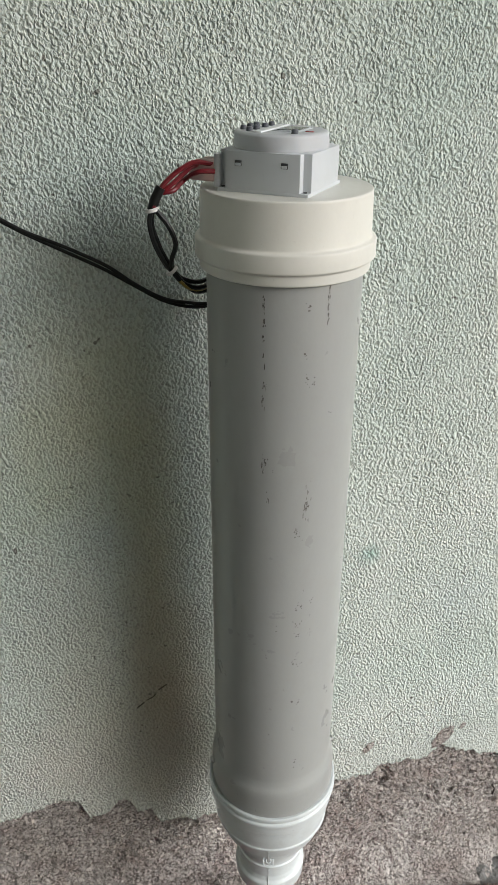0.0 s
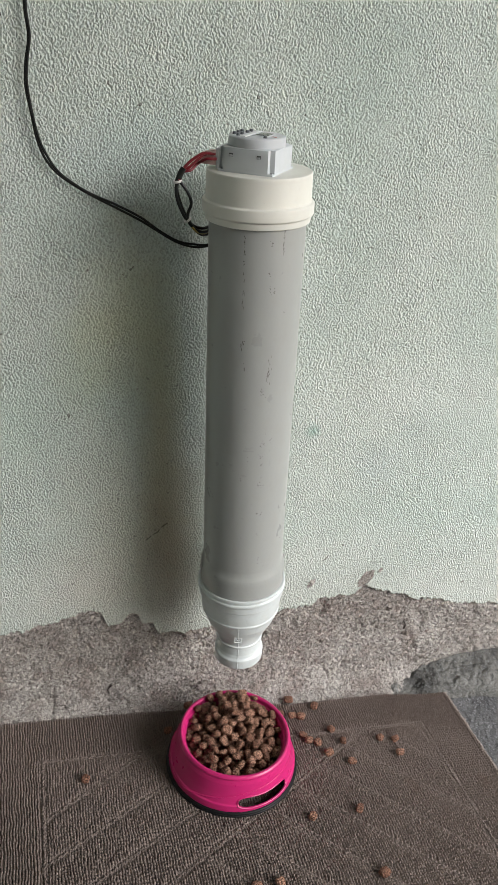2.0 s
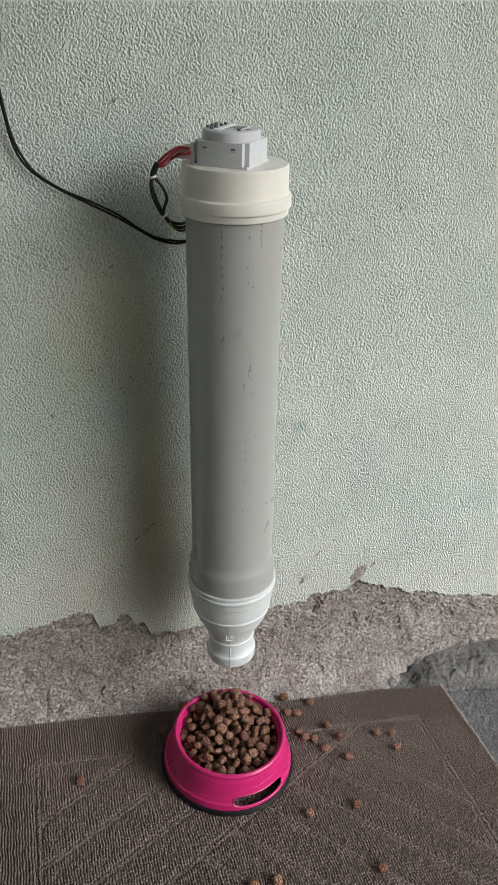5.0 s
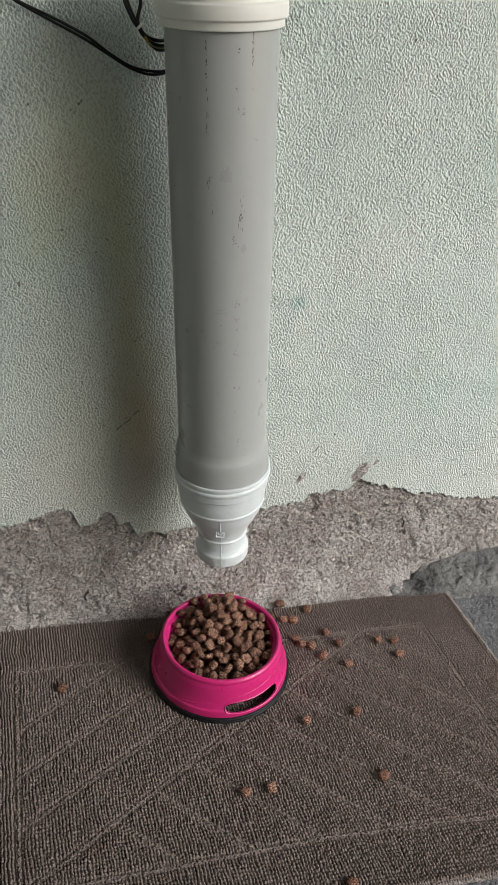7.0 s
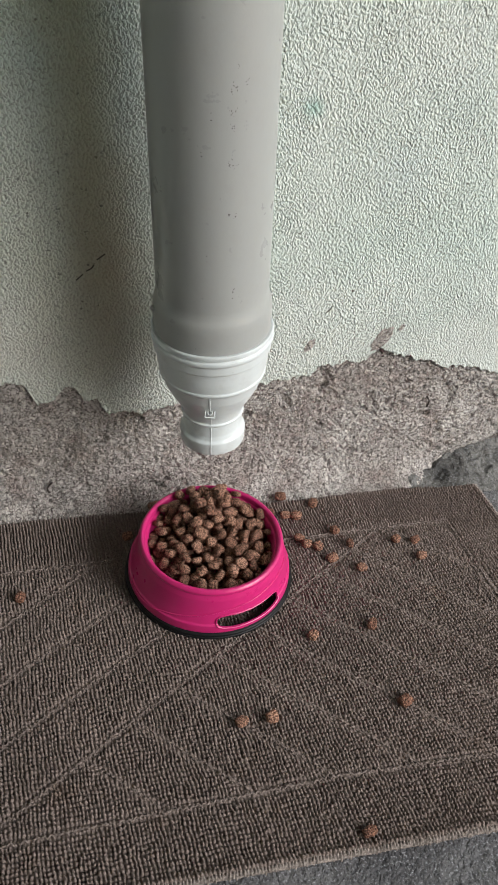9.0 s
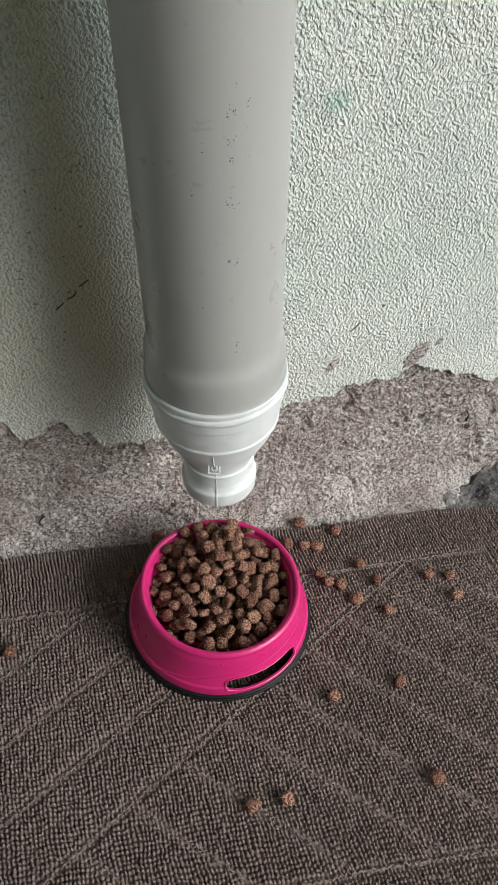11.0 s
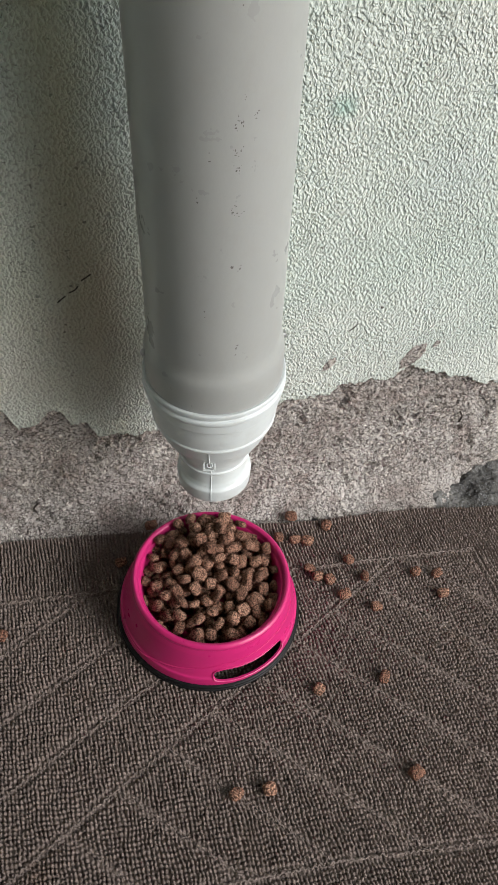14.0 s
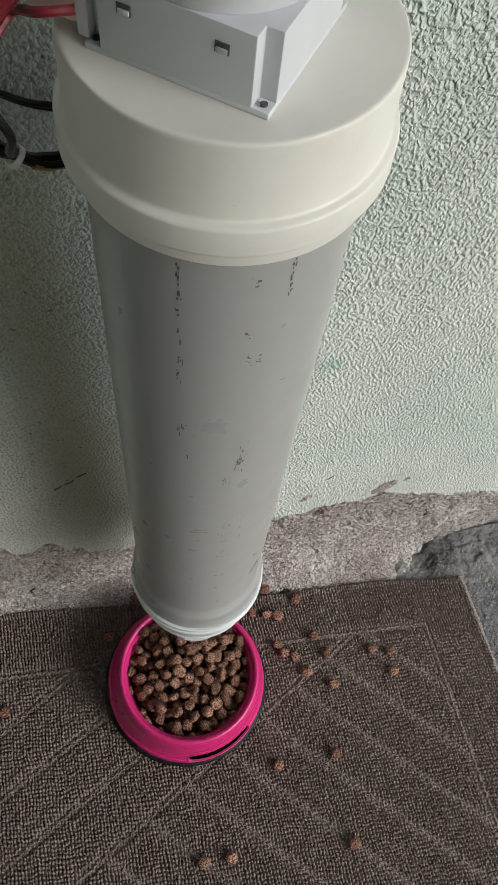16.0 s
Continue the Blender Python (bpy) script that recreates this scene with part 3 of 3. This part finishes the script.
# ---------------------------------------------------------------- the feeder: tube, cap, reducer
AX, AY, LIFT = 0.0005, -0.0935, 0.0050
feeder = tagged(new("pet_feeder"), "grey plastic pipe feeder with cream cap hung on a wall", "pet feeder")
feeder.matrix_world = Matrix.Translation((AX, AY, LIFT))
pipe = [(0.0478, 0.790), (0.0508, 0.790), (0.0508, 0.350), (0.0518, 0.3445), (0.0538, 0.3385), (0.0545, 0.333), (0.0546, 0.314), (0.0540, 0.3050), (0.0520, 0.3040), (0.0480, 0.3040), (0.0478, 0.790)]
pipe_ob = part("pipe", lathe(rounded(pipe, 0.002), 128), M_PIPE, feeder, "scuffed grey plastic drain pipe with a flared end")
cap = [(0.0, 0.8261), (0.0532, 0.8261), (0.0538, 0.8251), (0.0544, 0.7975), (0.0576, 0.7965), (0.0578, 0.7850), (0.0550, 0.7838), (0.0547, 0.7770), (0.0512, 0.7765), (0.0512, 0.8208), (0.0, 0.8218)]
part("cap", lathe(rounded(cap, 0.0011), 128), M_CAP, feeder, "cream plastic end cap with a raised collar")
reducer = [(0.0520, 0.3095), (0.0566, 0.3105), (0.0572, 0.3090), (0.0570, 0.3060), (0.0557, 0.3050), (0.0557, 0.3038), (0.0576, 0.3030), (0.0576, 0.2995), (0.0560, 0.2978), (0.0556, 0.2885), (0.0540, 0.2875), (0.0529, 0.2740), (0.0510, 0.2640), (0.0519, 0.2628), (0.0517, 0.2604), (0.0500, 0.2585),
           (0.0462, 0.2460), (0.0400, 0.2330), (0.0345, 0.2230), (0.0312, 0.2150), (0.0304, 0.2105), (0.0317, 0.2095), (0.0316, 0.2075), (0.0298, 0.2062), (0.0297, 0.1930), (0.0310, 0.1885), (0.0334, 0.1860), (0.0336, 0.1840), (0.0330, 0.1715), (0.0298, 0.1700),
           (0.0275, 0.1720), (0.0275, 0.2120), (0.0450, 0.2500), (0.0500, 0.2700), (0.0515, 0.3030), (0.0520, 0.3095)]
red_ob = part("reducer", lathe(rounded(reducer, 0.0011), 128), M_WHITE, feeder, "white plastic reducing spout")
# mould seam and square mould mark, on the side that faces away from the wall
SEAM = radians(-90 - 17)
sx, sy = math.cos(SEAM), math.sin(SEAM)
part("mould_seam", tube([(sx * (r + 0.0001), sy * (r + 0.0001), z) for r, z in ((0.0502, 0.2590), (0.0462, 0.2460), (0.0400, 0.2330), (0.0345, 0.2230), (0.0310, 0.2150), (0.0306, 0.2090), (0.0298, 0.2040), (0.0297, 0.1940), (0.0316, 0.1880), (0.0335, 0.1850), (0.0332, 0.1720))], 0.0005, 6, per=3), M_WHITE, red_ob)
face = Matrix.Translation((sx * 0.0425, sy * 0.0425, 0.2355)) @ Matrix.Rotation(SEAM + math.pi / 2, 4, "Z") @ Matrix.Rotation(radians(-36), 4, "X")
bm = bmesh.new()
for size, c in (((0.0100, 0.0016, 0.0012), (0, 0, 0.0044)), ((0.0100, 0.0016, 0.0012), (0, 0, -0.0044)), ((0.0012, 0.0016, 0.0088), (0.0044, 0, 0)), ((0.0012, 0.0016, 0.0088), (-0.0044, 0, 0))):
    bmesh.ops.create_cube(bm, size=1, matrix=face @ Matrix.Translation(c) @ Matrix.Diagonal((*size, 1)))
part("mould_mark", bm, M_WHITE, red_ob, smooth=False)
bm = tube([face @ Vector((0.0022 * math.cos(a), -0.0004, 0.0022 * math.sin(a))) for a in (math.tau * k / 14 for k in range(14))], 0.0005, 6, closed=True, smooth=False)
part("mould_ring", bm, M_WHITE, red_ob)
for a, z in ((-2, 0.334), (181, 0.334)):
    m = Matrix.Rotation(radians(a), 4, "Z") @ Matrix.Translation((0.0545, 0, z)) @ Matrix.Rotation(radians(90), 4, "Y")
    bm = lathe([(0.0, 0.0030), (0.0016, 0.0028), (0.0030, 0.0014), (0.0031, 0.0), (0.0, -0.004)], 16)
    bm.transform(m)
    part("screw", bm, M_STEEL, feeder, "small zinc screw head")

# dark scuffs and worn print: thin specks that lie on the pipe's skin
rng = random.Random(11)
bm = bmesh.new()


def speck(angle, z, w, h):
    a0 = radians(angle) - math.pi / 2
    n = 7
    ring = []
    for k in range(n):
        a = math.tau * k / n
        s = rng.uniform(0.45, 1.15)
        q = a0 + math.cos(a) * w * s / 0.0508
        ring.append(bm.verts.new((0.05092 * math.cos(q), 0.05092 * math.sin(q), z + math.sin(a) * h * s)))
    bm.faces.new(ring)


for angle, z0, z1, count in ((-29, 0.695, 0.776, 26), (17, 0.752, 0.778, 20)):
    for k in range(count):
        speck(angle + rng.gauss(0, 0.5), rng.uniform(z0, z1), rng.uniform(0.0002, 0.0007), rng.uniform(0.0005, 0.0022))
for angle, z, count, tall in ((-28, 0.655, 9, 0.010), (-24, 0.63, 4, 0.006), (6, 0.622, 12, 0.014), (8, 0.635, 6, 0.010), (-1, 0.602, 6, 0.006), (-29, 0.70, 5, 0.012)):
    for k in range(count):
        speck(angle + rng.gauss(0, 1.1), z + rng.gauss(0, tall * 0.5), rng.uniform(0.00015, 0.0004), rng.uniform(0.0006, 0.0030))
for angle, z, count, spread in ((2, 0.764, 5, 2), (0, 0.733, 5, 2), (2, 0.716, 6, 1.6), (8, 0.715, 6, 1.6), (23, 0.690, 4, 1.2), (-27, 0.657, 7, 1.5), (-21, 0.649, 2, 0.6), (7, 0.622, 12, 2), (0, 0.600, 8, 3),
                                (6, 0.549, 3, 1.5), (4, 0.536, 9, 3), (14, 0.537, 4, 2), (3, 0.518, 10, 4), (4, 0.508, 6, 3), (-15, 0.516, 2, 1), (3, 0.481, 12, 4), (-23, 0.490, 2, 1), (1, 0.441, 5, 1.5), (6, 0.439, 4, 1.5), (-19, 0.403, 2, 0.6), (6, 0.370, 4, 1.5)):
    for k in range(count):
        speck(angle + rng.gauss(0, spread * 0.6), z + rng.gauss(0, 0.0022), rng.uniform(0.0002, 0.0009), rng.uniform(0.0002, 0.0009))
scuffs = part("scuff_marks", bm, M_SCUFF, pipe_ob, "black scuffs and worn print", smooth=False)
tagged(scuffs, kind="stuff")

# ---------------------------------------------------------------- the timer on the cap
timer = tagged(new("timer_switch"), "pale grey digital timer switch with round button panel on cap", "timer")
timer.matrix_world = Matrix.Translation((-0.0047, -0.0980, 0.8311)) @ Matrix.Rotation(radians(-37.5), 4, "Z")
hw, c = 0.0288, 0.0052
notched = [(-hw + c, -hw), (hw - c, -hw), (hw - c, -hw + c), (hw, -hw + c), (hw, hw - c), (hw - c, hw - c), (hw - c, hw), (-hw + c, hw), (-hw + c, hw - c), (-hw, hw - c), (-hw, -hw + c), (-hw + c, -hw + c)]
housing = part("housing", prism(notched, 0.0016, 0.0232, 0.0005), M_TIMER, timer, "pale grey square housing with notched corners")
part("base_plate", block((2 * hw, 2 * hw, 0.0022), (0, 0, 0.0009), 0.0004), M_TIMER, timer)
for x in (-hw + 0.0026, hw - 0.0026):
    bm = lathe([(0.0, 0.0022), (0.0011, 0.0022), (0.0011, 0.0028), (0.0, 0.0028)], 12)
    bm.transform(Matrix.Translation((x, -hw + 0.0026, 0)))
    part("mounting_hole", bm, M_DARK, timer)
for x in (-0.0150, 0.0140):
    latch = part("latch_window", block((0.0043, 0.0008, 0.0032), (x, -hw, 0.0165), 0.0002), M_DARK, housing)
    part("latch", block((0.0034, 0.0008, 0.0016), (x, -hw - 0.0003, 0.0159), 0.0002), M_TIMER, latch)
disc = part("button_panel", lathe(rounded([(0.0, 0.0328), (0.0262, 0.0328), (0.0282, 0.0316), (0.0287, 0.0230), (0.0, 0.0222)], 0.0008), 96), M_DISC, timer, "round grey button panel")
part("label_strip", block((0.0062, 0.0440, 0.0012), (-0.0068, 0.0, 0.0329), 0.0001), M_LABEL, disc)
bezel = part("screen_bezel", block((0.0170, 0.0240, 0.0008), (0.0065, 0.0015, 0.0329), 0.0002), M_TIMER, disc)
part("screen", block((0.0130, 0.0190, 0.0008), (0.0065, 0.0015, 0.0331), 0.0002), M_SCREEN, bezel, "dark grey liquid crystal screen")
for x, y in ((-0.0205, -0.0095), (-0.0205, 0.0), (-0.0205, 0.0095), (-0.0135, -0.0165), (-0.0135, -0.0065), (-0.0135, 0.0065), (-0.0135, 0.0165), (0.0150, -0.0170)):
    bm = lathe(rounded([(0.0, 0.0352), (0.0017, 0.0352), (0.0021, 0.0322), (0.0, 0.0322)], 0.0005), 16)
    bm.transform(Matrix.Translation((x, y, 0)))
    part("button", bm, M_BUTTON, disc)
part("red_mark", block((0.0050, 0.0014, 0.0004), (0.0200, -0.0060, 0.0330), 0.0001), M_REDMARK, disc)
terminals = part("terminal_block", block((0.0040, 0.0540, 0.0190), (-hw - 0.0012, 0.0, 0.0112), 0.0006), M_TIMER, timer, "recessed terminal block")
for y in (-0.0235, -0.0150, -0.0060):
    part("crimp_sleeve", block((0.0180, 0.0066, 0.0112), (-hw - 0.0118, y, 0.0098), 0.0018), M_CRIMP, terminals, "translucent pink crimp sleeve")

# ---------------------------------------------------------------- wires
harness = tagged(new("wire_harness"), "red and black wires bundled with white cable ties beside the timer", "wiring")
harness.matrix_world = Matrix.Translation((-0.0005, -0.0135, 0.0032))
rng = random.Random(3)
Yh = -0.085
for k, (dx, dz, y0) in enumerate(((0.0, 0.0, -0.084), (0.002, -0.004, -0.079), (0.0035, -0.008, -0.089))):
    pts = [(-0.046, y0, 0.842 + dz * 0.4), (-0.056, y0, 0.8435 + dz * 0.6), (-0.0645 + dx * 0.4, Yh + 0.003 * k, 0.8405 + dz), (-0.074 + dx, Yh, 0.8335 + dz * 0.7), (-0.0800 + dx * 0.4, Yh, 0.8260), (-0.0830, Yh - 0.001 * k, 0.8185)]
    part("red_wire", tube(pts, 0.0015, 8), M_REDWIRE, harness)
part("shrink_sleeve", tube([(-0.0775, Yh, 0.8300), (-0.0810, Yh, 0.8240), (-0.0835, Yh, 0.8170)], 0.0031, 10), M_WIRE, harness, "black heat-shrink sleeve")
runs = (
    [(-0.0835, -0.086, 0.819), (-0.0855, -0.086, 0.810), (-0.0830, -0.083, 0.797), (-0.0765, -0.078, 0.783), (-0.0720, -0.074, 0.777), (-0.0630, -0.068, 0.766), (-0.050, -0.058, 0.760), (-0.030, -0.030, 0.760)],
    [(-0.0825, -0.084, 0.819), (-0.0840, -0.083, 0.809), (-0.0800, -0.081, 0.795), (-0.0750, -0.077, 0.784), (-0.0705, -0.073, 0.776), (-0.0615, -0.066, 0.764), (-0.050, -0.055, 0.756), (-0.030, -0.030, 0.755)],
    [(-0.0820, -0.087, 0.818), (-0.0745, -0.089, 0.808), (-0.0705, -0.088, 0.797), (-0.0725, -0.082, 0.786), (-0.0710, -0.074, 0.778), (-0.0640, -0.067, 0.769), (-0.050, -0.058, 0.764), (-0.030, -0.030, 0.764)],
)
for pts in runs:
    part("black_wire", tube(pts, 0.0016, 8), M_WIRE, harness)
part("yellow_wire", tube([(-0.0665, -0.0715, 0.7690), (-0.060, -0.066, 0.7625), (-0.050, -0.056, 0.7580), (-0.030, -0.030, 0.757)], 0.0012, 8), M_YELLOW, harness)
for c, r, tilt in (((-0.0838, -0.0855, 0.8175), 0.0040, 12), ((-0.0718, -0.0745, 0.7770), 0.0040, 40)):
    bm = lathe(rounded([(r - 0.0006, -0.0011), (r + 0.0003, -0.0011), (r + 0.0003, 0.0011), (r - 0.0006, 0.0011), (r - 0.0006, -0.0011)], 0.0002), 24)
    bm.transform(Matrix.Translation(c) @ Matrix.Rotation(radians(-tilt), 4, "Y"))
    part("cable_tie", bm, M_TIE, harness, "white nylon cable tie")

cord = tagged(new("power_cord"), "black twin power cord hanging loosely along the stucco wall", "power cord")
line = [(-0.2463, 2.6900), (-0.2381, 1.9216), (-0.2426, 1.3073), (-0.2269, 1.0825), (-0.2148, 0.9907), (-0.2136, 0.9612), (-0.2124, 0.9401), (-0.2171, 0.9179), (-0.2191, 0.8969), (-0.2159, 0.8706), (-0.2121, 0.8454), (-0.2052, 0.8266), (-0.1925, 0.8110), (-0.1672, 0.7936), (-0.1389, 0.7782), (-0.1107, 0.7630), (-0.0898, 0.7497), (-0.0700, 0.7375), (-0.0513, 0.7311), (-0.0357, 0.7339), (-0.0129, 0.7435), (0.0037, 0.7583)]
for k, off in enumerate((-0.0009, 0.0009)):
    pts = []
    for i, (x, z) in enumerate(line):
        wig = 0.0012 * math.sin(i * 1.7 + 2 * k)
        y = -0.0085 - (0.016 if i >= len(line) - 2 else 0.010 if i == len(line) - 3 else 0.0) - 0.0009 * k
        pts.append((x + off * 0.8 + wig * 0.4 * k, y, z + off + wig * k))
    part("strand", tube(pts, 0.0014, 8, per=10), M_WIRE, cord)

# ---------------------------------------------------------------- the bowl
BU, BV = -0.0133, -0.1312
BASE = FLOOR @ Matrix.Translation((BU, BV, 0.0020))
bowl = tagged(new("pet_bowl"), "glossy magenta plastic pet bowl full of kibble on the doormat", "bowl")
bowl.matrix_world = BASE
RIM_R, RIM_H = 0.0790, 0.0590
prof = [(0.0914, 0.0052), (0.0925, 0.0065), (0.0915, 0.0165), (0.0895, 0.0180), (0.0858, 0.0310), (0.0822, 0.0470), (0.0797, 0.0536), (0.0804, 0.0548), (RIM_R + 0.0008, 0.0572), (RIM_R - 0.0018, RIM_H + 0.0006), (RIM_R - 0.0050, RIM_H - 0.0008), (RIM_R - 0.0062, RIM_H - 0.0050),
        (RIM_R - 0.0115, 0.0240), (0.0620, 0.0090), (0.0, 0.0085), (0.0, 0.0065), (0.0635, 0.0068), (RIM_R - 0.0135, 0.0235), (RIM_R - 0.0084, 0.0510), (RIM_R - 0.0048, 0.0545), (0.0806, 0.0460), (0.0844, 0.0308), (0.0880, 0.0178), (0.0900, 0.0163), (0.0909, 0.0066), (0.0914, 0.0052)]
shell = part("shell", lathe(rounded(prof, 0.0012), 160), M_PINK, bowl, "magenta plastic shell with a wide flared skirt")


def skirt(theta, h):
    """A place on the skirt's outer face."""
    r = np.interp(h, [0.0065, 0.0165, 0.0180, 0.0310, 0.0470], [0.0925, 0.0915, 0.0895, 0.0858, 0.0822])
    return Vector((float(r) * math.cos(theta), float(r) * math.sin(theta), h))


def slot_outline(grow=0.0, n=64):
    out = []
    for k in range(n):
        a = math.tau * k / n
        ca, sa = math.cos(a), math.sin(a)
        s = math.copysign(abs(ca) ** 0.55, ca)
        arc = s * (25.5 + grow * 640)
        dip = 0.0020 * math.cos(radians(arc) * 4.2) if sa > 0 else 0.0
        h = 0.0205 + math.copysign(abs(sa) ** 0.75, sa) * (0.0082 + grow) - dip
        out.append((radians(-73.5 + arc), h))
    return out


# the grip opening, cut through the skirt
bm = bmesh.new()
inner, outer = [], []
for th, h in slot_outline():
    p = skirt(th, h)
    d = Vector((math.cos(th), math.sin(th), 0))
    inner.append(bm.verts.new(p - d * 0.0061))
    outer.append(bm.verts.new(p + d * 0.0080))
for k in range(len(inner)):
    j = (k + 1) % len(inner)
    bm.faces.new((inner[k], inner[j], outer[j], outer[k]))
for ring, flip in ((inner, 1), (outer, 0)):
    mid = bm.verts.new(sum((v.co for v in ring), Vector()) / len(ring))
    mid.co = mid.co * (0.985 if flip else 1.02)
    for k in range(len(ring)):
        j = (k + 1) % len(ring)
        bm.faces.new((ring[j], ring[k], mid) if flip else (ring[k], ring[j], mid))
cutter = part("cutter", bm, M_PINK, smooth=False)
cutter.matrix_world = BASE
cut = shell.modifiers.new("grip_slot", "BOOLEAN")
cut.operation, cut.object, cut.solver = "DIFFERENCE", cutter, "EXACT"
bpy.context.view_layer.update()
done = bpy.data.meshes.new_from_object(shell.evaluated_get(bpy.context.evaluated_depsgraph_get()))
shell.modifiers.clear()
shell.data = done
bpy.data.objects.remove(cutter)
part("slot_rim", tube([skirt(th, h) for th, h in slot_outline(0.0009)], 0.0011, 8, closed=True, smooth=False), M_PINK, bowl)
# a fine ridge sweeps up from the foot and over the grip opening
sweep = []
for k in range(91):
    a = -175 + 150 * k / 90
    sweep.append(skirt(radians(a), float(np.interp(a, [-175, -150, -115, -95, -60, -25], [0.0125, 0.0145, 0.0265, 0.0340, 0.0405, 0.0440]))))
part("skirt_ridge", tube(sweep, 0.0008, 6, per=1), M_PINK, bowl)
ring = [(0.0880, -0.0020), (0.0946, -0.0020), (0.0960, 0.0000), (0.0958, 0.0018), (0.0948, 0.0024), (0.0948, 0.0030), (0.0955, 0.0036), (0.0948, 0.0056), (0.0915, 0.0068), (0.0880, 0.0064), (0.0880, -0.0020)]
part("rubber_ring", lathe(rounded(ring, 0.0010), 128), M_RUBBER, bowl, "black rubber anti-slip ring")

# ---------------------------------------------------------------- kibble
KINDS = []
for kind in range(7):
    r = random.Random(20 + kind)
    bm = bmesh.new()
    bmesh.ops.create_icosphere(bm, subdivisions=3, radius=1)
    sx_, sy_, sz_ = r.uniform(0.98, 1.20), r.uniform(0.78, 1.0), r.uniform(0.60, 0.82)
    for v in bm.verts:
        d = v.co.copy()
        # squarish pillow with an uneven, cratered skin
        q = (abs(d.x) ** 3.2 + abs(d.y) ** 3.2 + abs(d.z) ** 3.4) ** (-1 / 3.2)
        lump = 0.17 * noise.noise(d * 1.5 + Vector((kind * 7, 0, 0))) + 0.08 * noise.noise(d * 3.7 + Vector((0, kind * 5, 0))) + 0.05 * noise.noise(d * 9)
        v.co = Vector((d.x * sx_, d.y * sy_, d.z * sz_)) * q * (1 + lump) * 0.0058
    me = bpy.data.meshes.new("kibble")
    bm.to_mesh(me)
    bm.free()
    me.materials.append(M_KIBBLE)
    me.polygons.foreach_set("use_smooth", [True] * len(me.polygons))
    KINDS.append(me)


def kibble(m, label, group, kind):
    ob = new("kibble", KINDS[kind % len(KINDS)])
    ob.matrix_world = m
    return tagged(ob, label, "kibble", group)


# drop kibbles one by one into the bowl, each into the lowest hollow under the heap's outline
rng = random.Random(42)
heap, R = [], 0.0064


def heap_top(x, y):
    d2 = (x - 0.008) ** 2 + (y - 0.034) ** 2
    return 0.0535 + 0.028 * math.exp(-d2 / (2 * 0.028 ** 2)) - 0.7 * max(0.0, math.hypot(x, y) - 0.050) * (0.5 - 0.5 * math.tanh(y / 0.03))


for trial in range(860):
    best = None
    for attempt in range(22):
        a, rad = rng.uniform(0, math.tau), 0.0705 * math.sqrt(rng.random())
        x, y = rad * math.cos(a), rad * math.sin(a)
        z = 0.014
        for px, py, pz in heap:
            d2 = (px - x) ** 2 + (py - y) ** 2
            if d2 < (2 * R) ** 2:
                z = max(z, pz + math.sqrt((2 * R) ** 2 - d2) * 0.97)
        score = z - heap_top(x, y)
        if best is None or score < best[0]:
            best = (score, x, y, z)
    if best[0] < 0.0:
        heap.append(best[1:])
seen, buried = [], []
for i, (x, y, z) in enumerate(heap):
    covered = sum(1 for px, py, pz in heap if pz > z + 0.004 and (px - x) ** 2 + (py - y) ** 2 < (1.5 * R) ** 2)
    (buried if covered >= 2 or z < heap_top(x, y) - 0.017 else seen).append((x, y, z))
seen = seen[:290]


def tumble():
    return Euler((rng.uniform(-0.9, 0.9), rng.uniform(-0.9, 0.9), rng.uniform(0, math.tau))).to_matrix().to_4x4() @ Matrix.Scale(rng.uniform(0.86, 1.10), 4)


for i, (x, y, z) in enumerate(seen):
    kibble(BASE @ Matrix.Translation((x, y, z)) @ tumble(), "round brown baked kibble heaped in the bowl", "kibbles in the bowl", i)
low = bmesh.new()
for i, (x, y, z) in enumerate(buried):
    before = len(low.verts)
    low.from_mesh(KINDS[i % 7])
    low.verts.ensure_lookup_table()
    m = Matrix.Translation((x, y, z)) @ tumble()
    for v in low.verts[before:]:
        v.co = m @ v.co
fill = part("kibble_fill", low, M_KIBBLE)
fill.data.materials.clear()
fill.data.materials.append(M_KIBBLE)
fill.matrix_world = BASE
tagged(fill, "buried lower layers of brown kibble in the bowl", "kibble", kind="stuff")

# kibbles strewn on the mat, in the floor's own metres
SPILT = [(0.104, -0.037), (0.141, -0.056), (0.100, -0.069), (0.113, -0.073), (0.082, -0.063), (0.152, -0.106), (0.105, -0.109), (0.111, -0.120), (0.123, -0.126), (0.163, -0.130), (0.134, -0.147), (0.163, -0.168), (0.222, -0.135), (0.245, -0.141), (0.242, -0.166), (0.075, -0.245), (0.144, -0.246), (0.141, -0.341), (-0.028, -0.325), (0.003, -0.327), (-0.057, -0.021), (-0.097, -0.064), (-0.224, -0.128), (0.055, -0.453)]
for i, (u, v) in enumerate(SPILT):
    m = FLOOR @ Matrix.Translation((u, v, 0.0048)) @ Euler((rng.uniform(-0.25, 0.25), rng.uniform(-0.25, 0.25), rng.uniform(0, math.tau))).to_matrix().to_4x4() @ Matrix.Scale(rng.uniform(0.90, 1.06), 4)
    kibble(m, "single brown baked kibble spilt on the doormat", "kibbles spilt on the mat", i)
